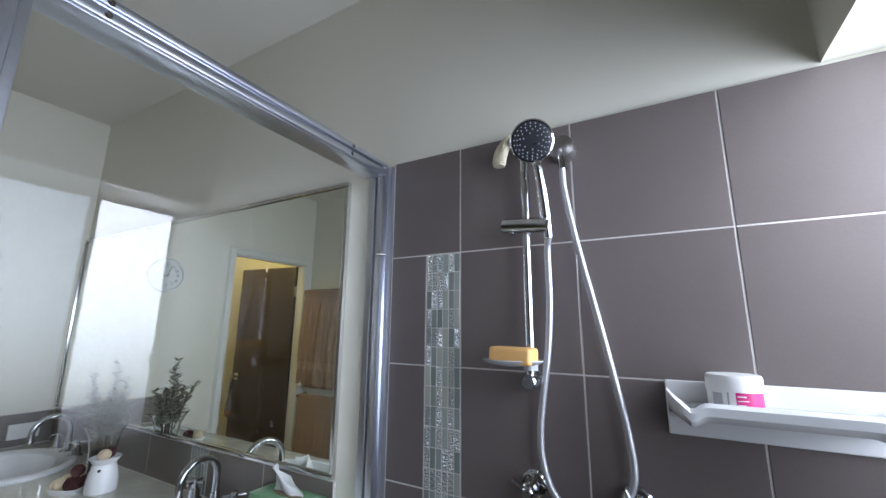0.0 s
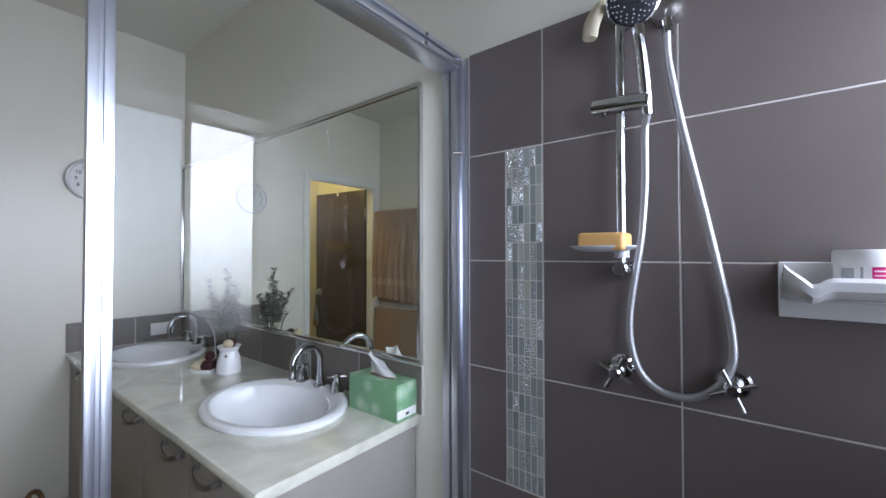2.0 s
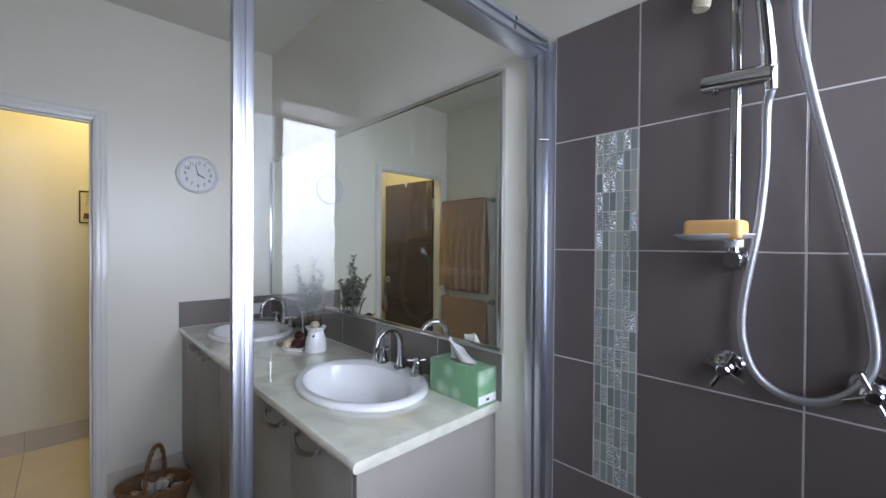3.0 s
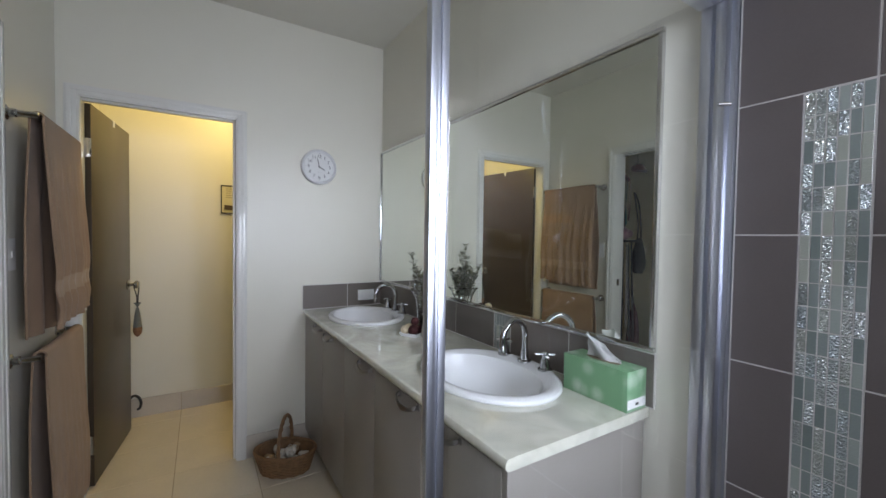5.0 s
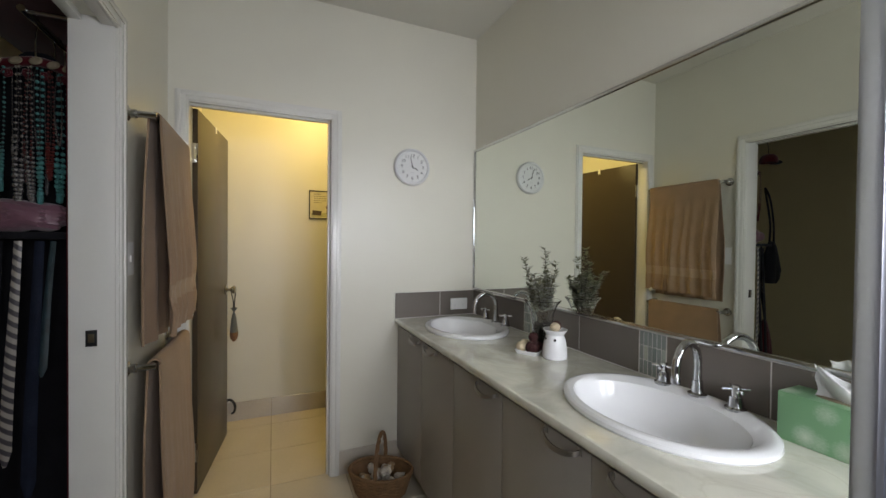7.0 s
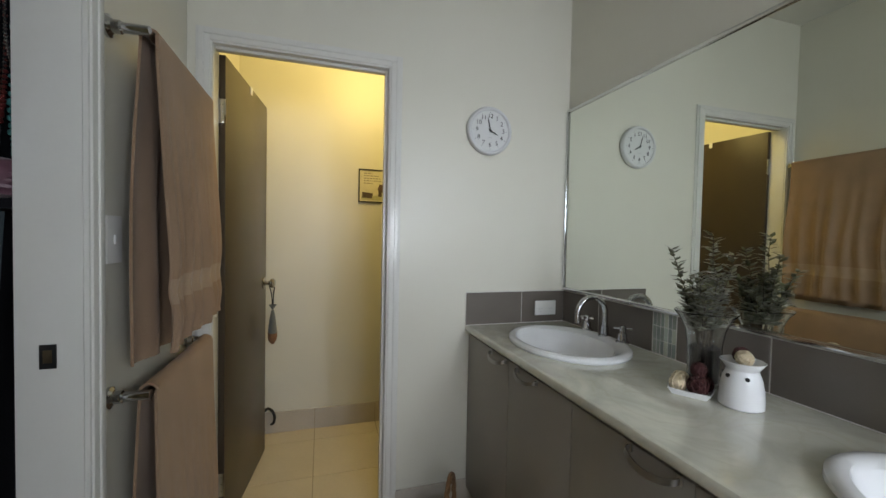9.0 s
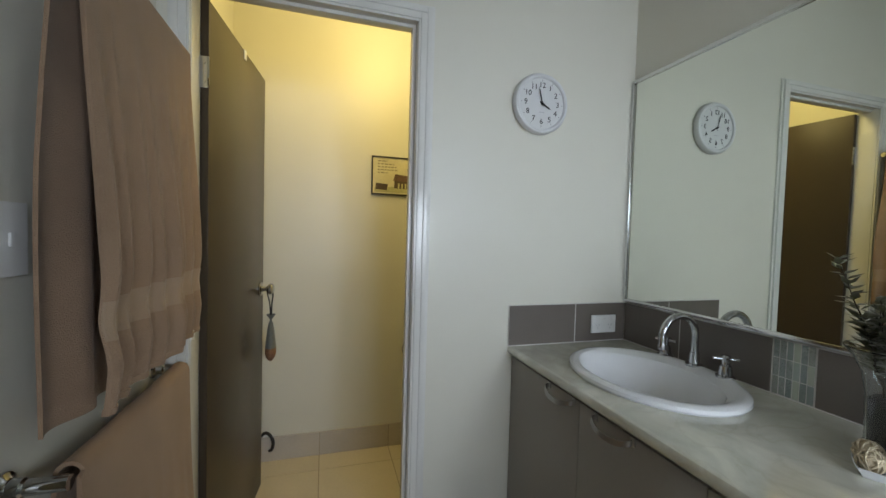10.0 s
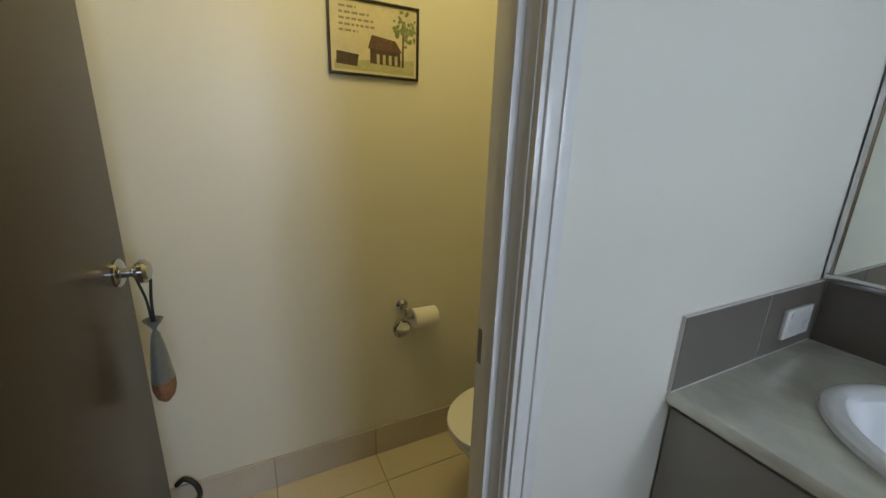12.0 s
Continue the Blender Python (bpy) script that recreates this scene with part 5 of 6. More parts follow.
def shell(x, y, z, r, seed, mat):
    """Whorled shell: a tapering coil on a cone."""
    rnd = random.Random(seed)
    bm = B()
    pts, rads = [], []
    for i in range(34):
        u = i / 33
        a = u * 3.3 * math.tau
        rr = r * (1 - u) * 0.55
        pts.append((rr * math.cos(a), rr * math.sin(a), r * (1.5 * u - 0.4)))
        rads.append(max(0.0008, r * 0.55 * (1 - u) ** 0.9))
    tube(bm, pts, rads, 9)
    ob = tagged(part("sea_shell", bm, mat), "pale whorled sea shell heaped in the basket" if mat is M_SHELL else "tan whorled sea shell heaped in the basket", "shell", "shells in the basket")
    ob.matrix_world = pose(BX, BY, 0, 0, 0, 62) @ pose(x, y, z, rnd.uniform(30, 150), rnd.uniform(-40, 40), rnd.uniform(0, 360))


rnd = random.Random(31)
for i in range(30):
    a, q = rnd.uniform(0, math.tau), math.sqrt(rnd.uniform(0, 1))
    layer = i % 3
    shell(AX * 0.66 * q * math.cos(a), AY * 0.62 * q * math.sin(a), 0.040 + 0.028 * layer + 0.012 * (1 - q), rnd.uniform(0.020, 0.032), 100 + i, M_SHELL if i % 4 else M_SHELL2)

# ---- walk-in robe ----
M_REDCLOTH = surface("deep_red_cloth", (0.075, 0.005, 0.009), 0.85, vary=0.25, scale=14, fine=250, bump=0.05, sheen=0.3)
M_DARKCLOTH = surface("black_cloth", (0.010, 0.010, 0.013), 0.9, vary=0.3, scale=12, fine=250, bump=0.05, sheen=0.1)
M_NAVY = surface("navy_cloth", (0.010, 0.014, 0.026), 0.8, vary=0.3, scale=16, fine=250, bump=0.05)
M_MAUVE = surface("mauve_satin", (0.20, 0.09, 0.12), 0.4, vary=0.15, scale=12, fine=160, bump=0.03, sheen=0.3)
M_SILVER = surface("silver_bead", (0.34, 0.33, 0.34), 0.25, metal=0.8, vary=0.2, scale=60, bump=0.01)
M_TEAL = surface("turquoise_bead", (0.045, 0.20, 0.195), 0.35, vary=0.3, scale=90, bump=0.02)
M_AMBER = surface("amber_bead", (0.10, 0.015, 0.014), 0.3, vary=0.3, scale=90, bump=0.01)
for cloth in (M_REDCLOTH, M_DARKCLOTH, M_NAVY):
    cloth.node_tree.nodes["Principled BSDF"].inputs["Specular IOR Level"].default_value = 0.12
M_WOOD = surface("cream_hanger_shell", (0.22, 0.18, 0.12), 0.5, vary=0.2, scale=40, bump=0.03)


def stripes():
    m, t, n, p = nodes_of("grey_striped_silk")
    tc, mp, w, r = n.new("ShaderNodeTexCoord"), n.new("ShaderNodeMapping"), n.new("ShaderNodeTexWave"), n.new("ShaderNodeValToRGB")
    mp.inputs["Rotation"].default_value = (radians(38), 0, 0)
    w.bands_direction = "Z"
    w.inputs["Scale"].default_value = 11.0
    w.inputs["Distortion"].default_value = 0.4
    t.links.new(tc.outputs["Object"], mp.inputs["Vector"])
    t.links.new(mp.outputs["Vector"], w.inputs["Vector"])
    r.color_ramp.elements[0].color, r.color_ramp.elements[1].color = (0.06, 0.055, 0.065, 1), (0.34, 0.31, 0.28, 1)
    r.color_ramp.elements[0].position, r.color_ramp.elements[1].position = 0.35, 0.6
    t.links.new(w.outputs["Fac"], r.inputs["Fac"])
    t.links.new(r.outputs["Color"], p.inputs["Base Color"])
    p.inputs["Roughness"].default_value = 0.4
    return m


M_STRIPE = stripes()
M_DKTEAL = surface("dark_teal_silk", (0.012, 0.030, 0.036), 0.5, vary=0.5, scale=25, bump=0.02)
rod_ob = thing("clothes_rail", "chrome hanging rail inside the robe", "clothes rail")
part("bar", rod(B(), (ROBE_W + 0.001, -0.02, 2.085), (-1.670, -0.02, 2.085), 0.011, n=16), M_CHROME, rod_ob)
part("bracket", rod(B(), (-1.690, -0.02, 2.085), (-1.690, 0.119, 2.085), 0.008, n=12), M_CHROME, rod_ob)
tagged(part("robe_shelf", box(B(), (ROBE_W + 0.001, -0.26, 2.14), (-1.66, 0.119, 2.158), 0.002), M_REDCLOTH), "high robe shelf edged in dark red", "shelf")


def garment(label, x, zbot, material, seed, thick=0.030):
    """Hanging garment: a folded cloth body with sloped shoulders, square to the rail."""
    root = thing("hanging_garment", label, "garment", pose(0, 0, 0), "clothes on the rail")
    bm = B()
    rows = []
    ztop, mid, wide = 2.03, -0.075, 0.19
    for j in range(22):
        v = j / 21
        z = ztop - (ztop - zbot) * v
        half = wide * (0.18 + 0.82 * min(1.0, v / 0.10) ** 0.6)
        row = []
        for i in range(28):
            a = i * math.tau / 28
            w = 1 + 0.22 * math.sin(5 * a + 3 * v + seed) * min(1, v * 3)
            row.append(bm.verts.new((x + thick * w * math.sin(a) * (0.5 + 0.5 * min(1, v * 3)), mid + half * math.cos(a), z)))
        rows.append(row)
    for p, q in zip(rows, rows[1:]):
        for i in range(28):
            bm.faces.new((p[i], p[(i + 1) % 28], q[(i + 1) % 28], q[i]))
    bm.faces.new(rows[0]), bm.faces.new(rows[-1][::-1])
    part("cloth", bm, material, root)
    part("hanger_hook", tube(B(), smooth_line([(x, -0.03, ztop - 0.01), (x, -0.028, ztop + 0.03), (x, -0.034, 2.09), (x, -0.02, 2.099), (x, -0.006, 2.088)], 5), 0.0022, 8), M_CHROME, root)
    return root


for x, mat, lab, sd, zb in ((-1.905, M_DARKCLOTH, "black garment hanging on the rail", 1, 0.35), (-1.985, M_NAVY, "navy garment hanging on the rail", 2, 0.5), (-2.07, M_REDCLOTH, "deep red garment hanging on the rail", 3, 0.4), (-2.16, M_DARKCLOTH, "black garment hanging on the rail", 4, 0.45), (-2.27, M_NAVY, "navy garment hanging on the rail", 5, 0.5), (-2.40, M_DARKCLOTH, "black garment hanging on the rail", 6, 0.5)):
    garment(lab, x, zb, mat, sd)
tagged(part("red_wall_cloth", box(B(), (-1.850, 0.100, 0.05), (-1.640, 0.1185, 1.98), 0.004), M_REDCLOTH), "deep red cloth hung against the robe wall", "cloth")


def necklace(y, x, ztop, drop, r, material, seed, tail):
    """String of beads hung in a narrow loop."""
    rnd = random.Random(seed)
    root = thing("necklace", {"silver": "silver bead necklace hanging in the robe", "teal": "turquoise bead necklace hanging in the robe", "amber": "dark red bead necklace hanging in the robe"}[tail], "necklace", pose(0, 0, 0), "necklaces in the robe")
    w = rnd.uniform(0.010, 0.016)
    n = int(drop * 2 / (r * 1.8))
    beads, strand = B(), []
    for i in range(n + 1):
        u = i / n
        p = Vector((x + 0.006 * math.sin(u * 9 + seed), y + w * (1 - 2 * u) * (0.4 + math.sin(math.pi * u)), ztop - drop * (1 - abs(2 * u - 1) ** 1.35)))
        strand.append(p)
        size = r * rnd.uniform(0.7, 1.15) * (0.62 if u < 0.27 or u > 0.73 else 1.0)
        bmesh.ops.create_icosphere(beads, subdivisions=1, radius=size, matrix=Matrix.Translation(p))
    part("cord", tube(B(), strand, 0.0012, 5), M_BLACK, root)
    tagged(part("bead_string", beads, material, root), kind="stuff")


STRANDS = [(0.086, M_TEAL, "teal", 0.0105, 0.40), (0.074, M_TEAL, "teal", 0.0085, 0.30), (0.052, M_SILVER, "silver", 0.0045, 0.24), (0.046, M_TEAL, "teal", 0.0110, 0.43),
           (0.030, M_AMBER, "amber", 0.0070, 0.36), (0.014, M_SILVER, "silver", 0.0042, 0.41), (0.004, M_TEAL, "teal", 0.0090, 0.45), (-0.010, M_SILVER, "silver", 0.0040, 0.30),
           (-0.020, M_SILVER, "silver", 0.0085, 0.45), (-0.036, M_AMBER, "amber", 0.0060, 0.38), (-0.050, M_SILVER, "silver", 0.0100, 0.46), (-0.068, M_SILVER, "silver", 0.0045, 0.34),
           (-0.092, M_TEAL, "teal", 0.0070, 0.40), (-0.115, M_SILVER, "silver", 0.0080, 0.42), (-0.140, M_AMBER, "amber", 0.0070, 0.36)]
for k, (y, mat, tail, size, drop) in enumerate(STRANDS):
    necklace(y, -1.722 - 0.022 * (k % 2), 1.918 - 0.12 * abs(y + 0.02), drop, size, mat, 200 + k, tail)
hang = thing("padded_hanger", "red padded hanger strung with necklaces", "hanger")
part("pad", tube(B(), smooth_line([(-1.755, -0.17, 1.905), (-1.755, -0.10, 1.930), (-1.755, -0.02, 1.950), (-1.755, 0.05, 1.935), (-1.755, 0.10, 1.905)], 6), 0.016, 12), M_REDCLOTH, hang)
part("hook", tube(B(), smooth_line([(-1.755, -0.02, 1.955), (-1.757, -0.02, 2.03), (-1.768, -0.02, 2.085), (-1.775, -0.02, 2.104), (-1.790, -0.02, 2.092)], 5), 0.0022, 8), M_CHROME, hang)
for y in (0.075, 0.035, -0.010, -0.060, -0.110):
    d = lathe(B(), [(0, 0), (0.014, 0.0), (0.017, 0.004), (0.012, 0.009), (0, 0.010)], Matrix.Translation((-1.735, y, 1.945 - 0.15 * abs(y + 0.01))) @ pose(0, 0, 0, 0, 90, 0) @ pose(0, 0, 0, 0, 0, 25), 18, 0.75, 1.1)
    tagged(part("shell_button", d, M_WOOD, hang, "pale shell disc"), "")
for k, y in enumerate((0.098, 0.055, 0.012, -0.035, -0.085, -0.135)):
    bm = B()
    for ring in range(3):
        r = 0.012 - 0.0035 * ring
        edge = [(-1.741 + 0.006 * ring, y + r * (1 + 0.10 * math.sin(5 * a + k)) * math.cos(a), 1.905 - 0.12 * abs(y + 0.02) + r * (1 + 0.10 * math.sin(5 * a + k)) * math.sin(a)) for a in [i * math.tau / 20 for i in range(21)]]
        tube(bm, edge, 0.0034, 7, caps=False)
    part("rosette", bm, M_REDCLOTH, hang, "dark red cloth rosette")
bm = B()
bmesh.ops.create_icosphere(bm, subdivisions=4, radius=1.0)
for vert in bm.verts:
    c = vert.co
    k = 1 + 0.07 * math.sin(7 * c.y + 3 * c.z) + 0.05 * math.sin(13 * c.y - 6 * c.x + 1.0) + 0.03 * math.sin(23 * c.z + 9 * c.y)
    vert.co = (-1.738 + 0.060 * c.x * k, -0.052 + 0.142 * c.y * k, 1.428 + 0.053 * max(-1.0, c.z * k))
tagged(part("satin_bag", bm, M_MAUVE), "mauve satin bag crumpled on the robe shelf", "bag")
tagged(part("robe_shelf", box(B(), (-1.852, -0.205, 1.352), (-1.668, 0.099, 1.3745), 0.003), M_DARKCLOTH), "narrow dark robe shelf holding a satin bag", "shelf")


def necktie(y, w, material, label, seed, ztop=1.345, zbot=0.50):
    bm = B()
    rows = []
    for j in range(16):
        v = j / 15
        z = ztop - (ztop - zbot) * v
        h = w * (0.6 + 0.4 * v) * (1.0 if j < 15 else 0.3)
        yy = y - 0.035 * v + 0.004 * math.sin(4 * v + seed)
        rows.append([bm.verts.new((-1.674 + dx + 0.01 * math.sin(3 * v + seed), yy + s * h, z)) for dx, s in ((0.0, -1), (0.004, -0.4), (0.004, 0.4), (0.0, 1), (-0.005, 0.4), (-0.005, -0.4))])
    for p, q in zip(rows, rows[1:]):
        for i in range(6):
            bm.faces.new((p[i], p[(i + 1) % 6], q[(i + 1) % 6], q[i]))
    bm.faces.new(rows[0]), bm.faces.new(rows[-1][::-1])
    return tagged(part("necktie", bm, material), label, "necktie", "neckties in the robe")


necktie(-0.030, 0.017, M_STRIPE, "grey diagonally striped necktie hanging in the robe", 1, zbot=0.62)
necktie(0.022, 0.020, M_NAVY, "dark navy necktie hanging in the robe", 2)
necktie(0.056, 0.013, M_DKTEAL, "dark teal necktie hanging in the robe", 3, zbot=0.9)
necktie(-0.078, 0.020, M_DARKCLOTH, "black necktie hanging in the robe", 4)
necktie(-0.120, 0.020, M_DARKCLOTH, "black necktie hanging in the robe", 5)
bag = thing("handbag", "slouchy black handbag hanging beside the robe shelf", "handbag", pose(-1.700, -0.262, 0))
bm = lathe(B(), [(0, 1.075), (0.055, 1.080), (0.082, 1.115), (0.086, 1.18), (0.070, 1.27), (0.046, 1.35), (0.030, 1.39), (0, 1.395)], None, 36, 0.55, 0.85)
for vert in bm.verts:
    a = math.atan2(vert.co.y, vert.co.x)
    k = 1 + 0.10 * math.sin(4 * a + 14 * vert.co.z) + 0.05 * math.sin(9 * a - 20 * vert.co.z)
    vert.co.x, vert.co.y = vert.co.x * k, vert.co.y * k
part("body", bm, M_DARKCLOTH, bag)
part("strap", tube(B(), smooth_line([(0.0, -0.028, 1.36), (0.004, -0.014, 1.52), (-0.004, 0.018, 1.70), (-0.020, 0.055, 1.79), (-0.012, 0.040, 1.68), (0.004, 0.030, 1.52), (0.0, 0.026, 1.37)], 6), 0.007, 8), M_DARKCLOTH, bag)
cap = thing("baseball_hat", "red and black cloth hat hanging under the robe shelf", "hat", pose(-1.735, -0.270, 1.985))
bm = lathe(B(), [(0.058, 0.0), (0.060, 0.016), (0.052, 0.044), (0.034, 0.062), (0.010, 0.068), (0, 0.068), (0, 0.064), (0.032, 0.058), (0.049, 0.042), (0.056, 0.015), (0.055, 0.0)], None, 30, 1.0, 0.85)
part("crown", bm, M_REDCLOTH, cap)
part("brim", lathe(B(), [(0, 0.0), (0.050, 0.0), (0.056, 0.004), (0.050, 0.008), (0, 0.008)], pose(0.010, -0.048, 0.006, 12, 0, 0), 28, 0.9, 1.0), M_DARKCLOTH, cap, "stiff black brim")
part("hanging_loop", tube(B(), [(0, 0, 0.060), (0.004, 0.010, 0.11), (0, 0.020, 0.156)], 0.002, 8), M_BLACK, cap)
sack = thing("red_cloth_bag", "deep red cloth bag with black trim hanging low", "bag", pose(-1.735, -0.262, 0))
bm = lathe(B(), [(0, 0.36), (0.050, 0.37), (0.078, 0.42), (0.082, 0.52), (0.066, 0.64), (0.040, 0.74), (0.018, 0.80), (0, 0.805)], None, 34, 0.55, 0.8)
for vert in bm.verts:
    a = math.atan2(vert.co.y, vert.co.x)
    k = 1 + 0.09 * math.sin(5 * a + 9 * vert.co.z) + 0.04 * math.sin(11 * a)
    vert.co.x, vert.co.y = vert.co.x * k, vert.co.y * k
part("body", bm, M_REDCLOTH, sack)
part("strap", tube(B(), smooth_line([(0.0, 0.0, 0.795), (-0.010, 0.020, 0.98), (-0.006, 0.044, 1.20), (0.0, 0.060, 1.353)], 6), 0.006, 8), M_DARKCLOTH, sack, "black cord strap")
wall_plate("light_switch", "white light switch plate on the robe wall", "light switch", pose(-1.10, ROBE_BACK, 1.22, 90, 0, 180), 0.074, 0.118, [(0.0, 0.0, 0.012, 0.022)], 0)

# ceiling lamp of the toilet room
M_LAMP, _t, _n, _p = nodes_of("opal_lamp_glass")
_p.inputs["Base Color"].default_value = (0.8, 0.76, 0.66, 1)
_p.inputs["Emission Color"].default_value = (1.0, 0.84, 0.45, 1)
_p.inputs["Emission Strength"].default_value = 3.0
oy = thing("ceiling_light", "round opal glass ceiling light in the toilet room", "ceiling light", pose(-2.64, 1.06, CEIL))
part("base", lathe(B(), [(0, 0), (0.13, 0), (0.13, -0.018), (0, -0.018)], None, 36), M_PLASTIC, oy)
part("diffuser", lathe(B(), [(0.125, -0.018), (0.128, -0.03), (0.10, -0.06), (0.05, -0.076), (0, -0.08)], None, 36), M_LAMP, oy)

# ---- tiles, last ----
def tile_mesh(name, w, h, t, material, bevel=0.0012):
    """Tile in the xz plane, face towards -y, back at y = 0."""
    bm = B()
    o = [(0, 0), (w, 0), (w, h), (0, h)]
    b = bevel
    i = [(b, b), (w - b, b), (w - b, h - b), (b, h - b)]
    v0 = [bm.verts.new((x, 0, z)) for x, z in o]
    v1 = [bm.verts.new((x, -t + b, z)) for x, z in o]
    v2 = [bm.verts.new((x, -t, z)) for x, z in i]
    for k in range(4):
        j = (k + 1) % 4
        bm.faces.new((v0[k], v0[j], v1[j], v1[k]))
        bm.faces.new((v1[k], v1[j], v2[j], v2[k]))
    bm.faces.new(v2)
    return mesh_of(name, bm, material, smooth=False)


MESHES = {}


def lay(name, parent, w, h, t, material, origin, turn=0.0):
    """Lay one tile with its lower near corner at origin; turn spins it about z."""
    key = (name, round(w, 4), round(h, 4), round(t, 4), material.name)
    if key not in MESHES:
        MESHES[key] = tile_mesh(name, w, h, t, material, 0.0005 if material in (M_MOSAIC, M_HAMMERED) else 0.0012)
    ob = piece(name, MESHES[key], parent, origin)
    ob.rotation_euler = (0, 0, radians(turn))
    return ob


G = 0.0035
COLS = [-0.098, 0.131, 0.437, 0.743, 1.049, X_END]
ROWS_Z = [0.0, 0.172, 0.476, 0.780, 1.084, 1.388, 1.692, 1.996]
grout = structure("shower_grout", box(B(), (-0.100, Y_MIR - 0.0082, 0.0), (X_END, Y_MIR, 1.994)), M_GROUT, "pale grout bed behind dark shower wall tiles", "tiling")
for z0, z1 in zip(ROWS_Z, ROWS_Z[1:]):
    for a, b in zip(COLS, COLS[1:]):
        x0, x1 = a + G / 2, b - G / 2
        if a == -0.098 and 0.7 < z0 < 1.6:
            x1 = 0.024 - G / 2
        if a == 0.743 and z0 < 1.0:
            x0 = 0.852 + G / 2
        lay("tile", grout, x1 - x0, z1 - z0 - G, 0.009, M_TILE, (x0, Y_MIR - 0.0005, z0 + G / 2))


def mosaic(parent, x0, x1, z0, z1, cols, rows, yface, seed):
    """Strip of small glass pieces, some flat, some hammered."""
    rnd = random.Random(seed)
    w, g = (x1 - x0) / cols, 0.0021
    for c in range(cols):
        for r in range(rows):
            h = (z1 - z0) / rows
            face = M_HAMMERED if rnd.random() < (0.7, 0.2, 0.6, 0.3, 0.7, 0.15)[c] else M_MOSAIC
            lay("mosaic_piece", parent, w - g, h - g, 0.008, face, (x0 + c * w + g / 2, yface + rnd.uniform(-0.0006, 0.0006), z0 + r * h + g / 2))


mosaic(grout, 0.0245, 0.1295, 0.781, 1.690, 6, 18, Y_MIR - 0.001, 5)
mosaic(grout, 0.746, 0.851, 0.174, 1.082, 6, 18, Y_MIR - 0.001, 6)

# end wall and the far shower wall
grout2 = structure("shower_grout_east", box(B(), (X_END - 0.0082, Y_TOW + 0.001, 0.0), (X_END - 0.0005, Y_MIR - 0.012, WIN_Z0)), M_GROUT, "pale grout bed on the shower end wall", "tiling")
ys = [Y_TOW + 0.01, 0.415, 0.726, 1.032, 1.338, 1.644, Y_MIR - 0.012]
zs = [0.0, 0.172, 0.476, 0.780, WIN_Z0 - 0.002]
for z0, z1 in zip(zs, zs[1:]):
    for a, b in zip(ys, ys[1:]):
        lay("tile", grout2, b - a - G, z1 - z0 - G, 0.009, M_TILE, (X_END - 0.0005, b - G / 2, z0 + G / 2), -90)
for z0, z1 in ((WIN_Z0 + 0.002, 1.084), (1.084, 1.388), (1.388, 1.692), (1.692, 1.998)):
    for a, b in ((Y_TOW + 0.01, 0.415), (0.415, 0.726), (0.726, WIN_Y0 - 0.004)):
        lay("tile", grout2, b - a - G, z1 - z0 - G, 0.009, M_TILE, (X_END - 0.0005, b - G / 2, z0 + G / 2), -90)
grout3 = structure("shower_grout_south", box(B(), (-0.100, Y_TOW + 0.0005, 0.0), (X_END - 0.012, Y_TOW + 0.0082, 1.994)), M_GROUT, "pale grout bed on the far shower wall", "tiling")
for z0, z1 in zip(ROWS_Z, ROWS_Z[1:]):
    for a, b in zip(COLS, COLS[1:-1] + [X_END - 0.012]):
        lay("tile", grout3, b - a - G, z1 - z0 - G, 0.009, M_TILE, (b - G / 2, Y_TOW + 0.0005, z0 + G / 2), 180)

# splashback behind the vanity
SPZ = 1.046
splash = structure("splashback", box(B(), (X_CLOCK + 0.0105, Y_MIR - 0.0082, BENCH_Z), (mx1 + 0.001, Y_MIR - 0.0002, SPZ)), M_GROUT, "pale grout bed behind the vanity splashback", "splashback")
joints = [X_CLOCK + 0.010, -2.020, -1.716, None, -1.612, -1.308, -1.004, None, -0.896, -0.592, mx1]
prev = None
for j in joints:
    if j is not None and prev is not None:
        lay("tile", splash, j - prev - G, SPZ - BENCH_Z - 0.005, 0.009, M_SPLASH, (prev + G / 2, Y_MIR - 0.0005, BENCH_Z + 0.003))
    prev = j
mosaic(splash, -1.7145, -1.6135, BENCH_Z + 0.003, SPZ - 0.001, 6, 3, Y_MIR - 0.001, 7)
mosaic(splash, -1.0025, -0.8975, BENCH_Z + 0.003, SPZ - 0.001, 6, 3, Y_MIR - 0.001, 8)
splash2 = structure("splashback_side", box(B(), (X_CLOCK + 0.0002, 1.404, BENCH_Z), (X_CLOCK + 0.0082, Y_MIR - 0.0005, SPZ)), M_GROUT, "pale grout bed behind the side splashback", "splashback")
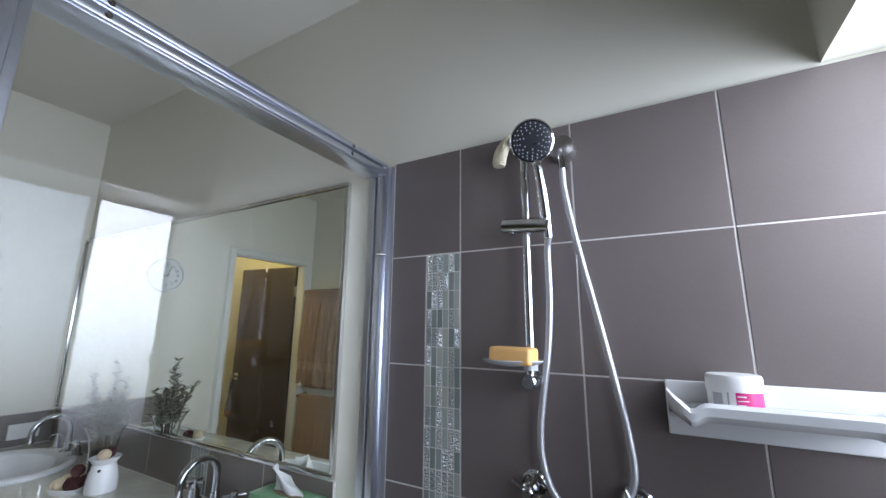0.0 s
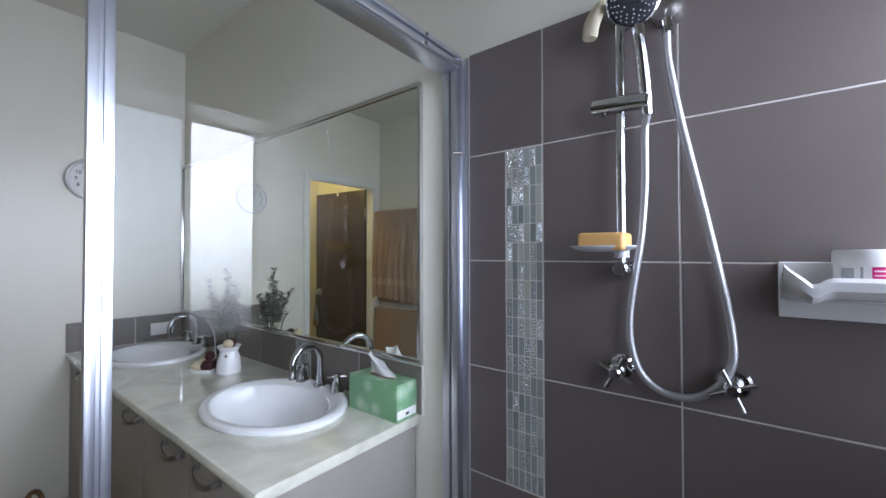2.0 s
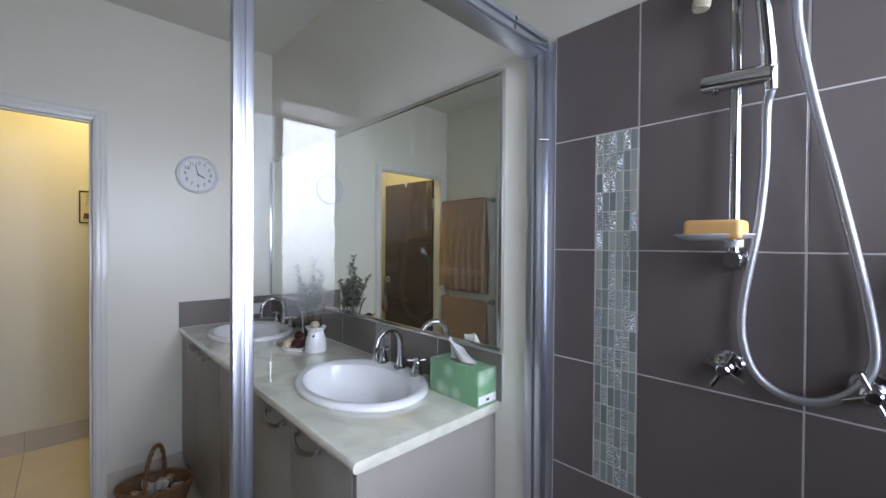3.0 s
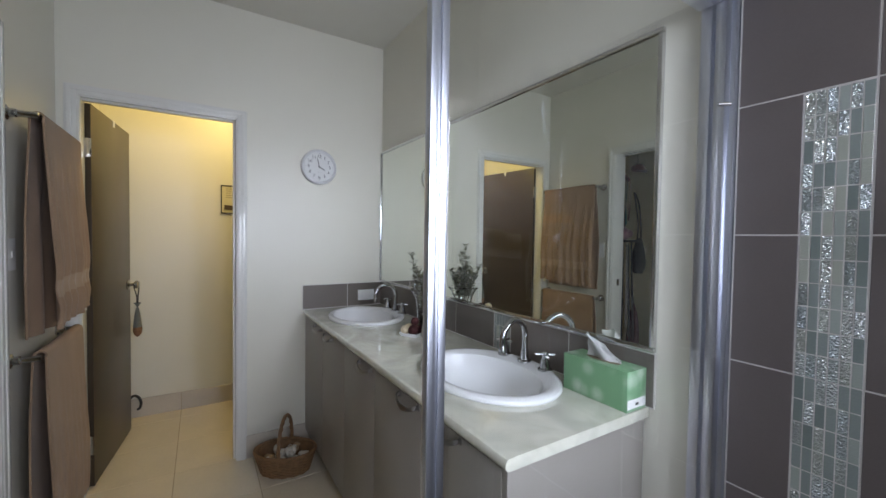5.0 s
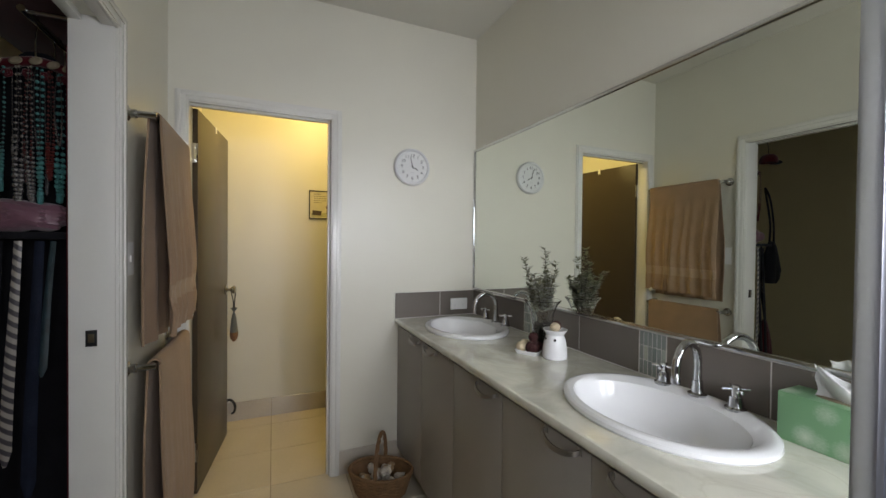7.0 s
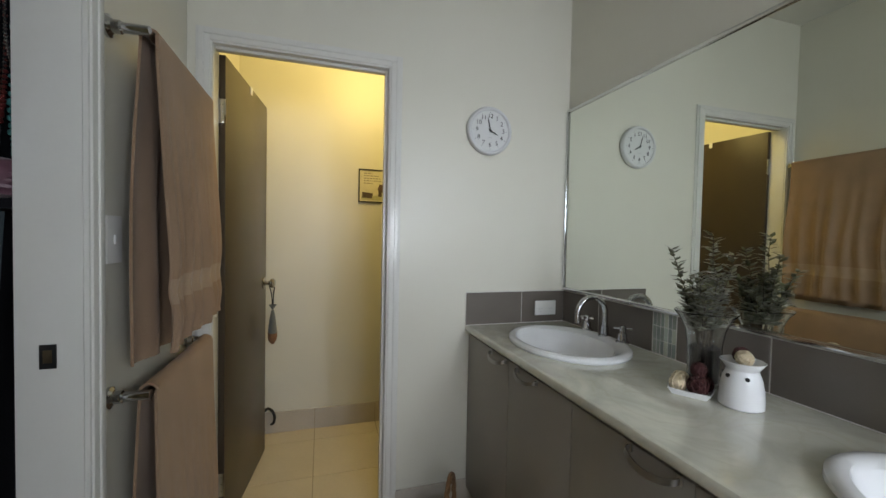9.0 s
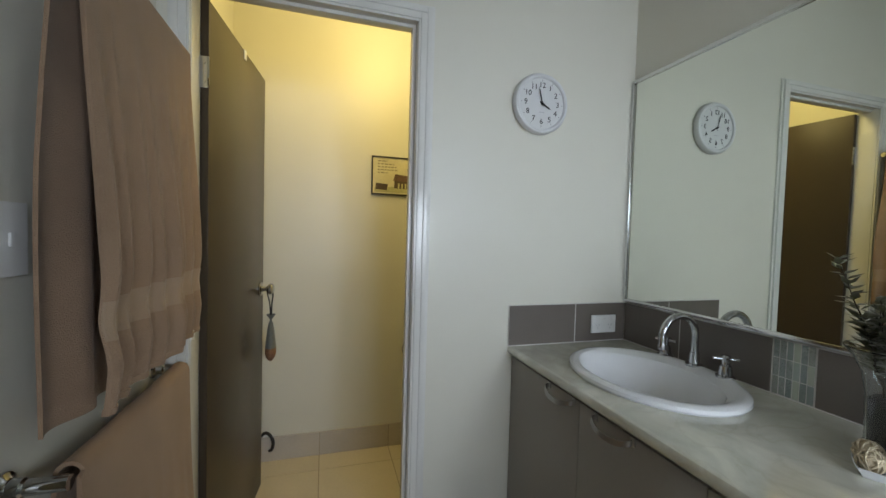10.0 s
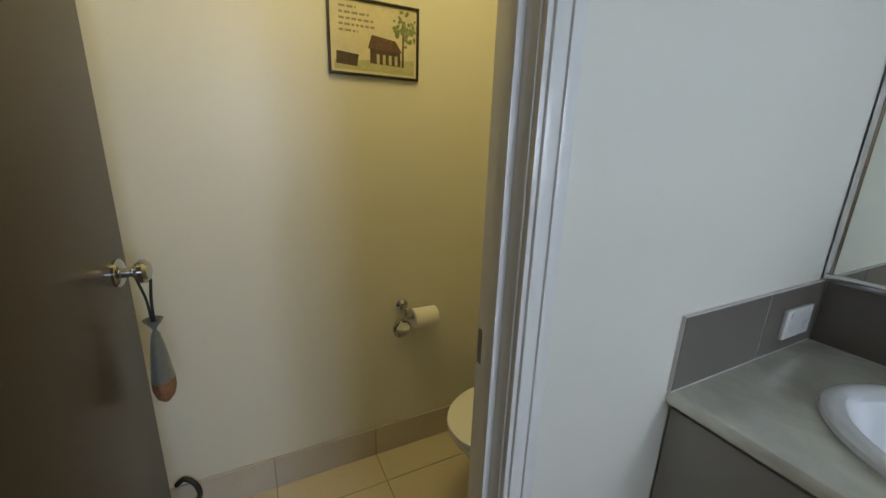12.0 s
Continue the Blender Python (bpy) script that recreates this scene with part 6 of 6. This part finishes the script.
for a, b in ((1.403, 1.700), (1.700, Y_MIR - 0.001)):
    lay("tile", splash2, b - a - G, SPZ - BENCH_Z - 0.005, 0.009, M_SPLASH, (X_CLOCK + 0.0005, a + G / 2, BENCH_Z + 0.003), 90)

# floor tiles, 400 mm
def floor_tile(w, d):
    key = ("floor_tile", round(w, 4), round(d, 4))
    if key not in MESHES:
        MESHES[key] = mesh_of("floor_tile", box(B(), (0, 0, -0.006), (w, d, 0.0), 0.0012, 1), M_FLOOR, smooth=False)
    return MESHES[key]


P = 0.404
xs = [-3.30] + [-3.14 + P * i for i in range(11)]
xs = [x for x in xs if x < X_END] + [X_END]
yy_ = [Y_TOW - THICK, 0.306, 0.710, 1.114, 1.518, 1.922, Y_MIR]
for a, b in zip(xs, xs[1:]):
    for c, d in zip(yy_, yy_[1:]):
        if b - a > 0.02 and d - c > 0.02:
            piece("floor_tile", floor_tile(b - a - 0.004, d - c - 0.004), floor_ob, (a + 0.002, c + 0.002, 0.0))

# skirting tiles
sk = structure("skirting", box(B(), (X_BACK + 0.0002, Y_TOW, 0.0), (X_BACK + 0.003, Y_MIR, 0.136)), M_FGROUT, "beige tile skirting along the walls", "skirting")
for a, b in zip([Y_TOW, 0.306, 0.710, 1.114, 1.518], [0.306, 0.710, 1.114, 1.518, Y_MIR]):
    lay("skirting_tile", sk, b - a - 0.003, 0.137, 0.010, M_SKIRT, (X_BACK + 0.0005, a + 0.0015, 0.0), 90)
lay("skirting_tile", sk, FRONT + 0.05 - DOOR_Y1 - 0.058, 0.137, 0.010, M_SKIRT, (X_CLOCK + 0.0005, DOOR_Y1 + 0.056, 0.0), 90)
for a, b in ((-2.29, -1.99), (-1.987, -1.658)):
    lay("skirting_tile", sk, b - a, 0.137, 0.010, M_SKIRT, (b, Y_TOW + 0.0005, 0.0), 180)
for a, b in ((-0.72, -0.44), (-0.437, -0.17)):
    lay("skirting_tile", sk, b - a, 0.137, 0.010, M_SKIRT, (b, Y_TOW + 0.0005, 0.0), 180)
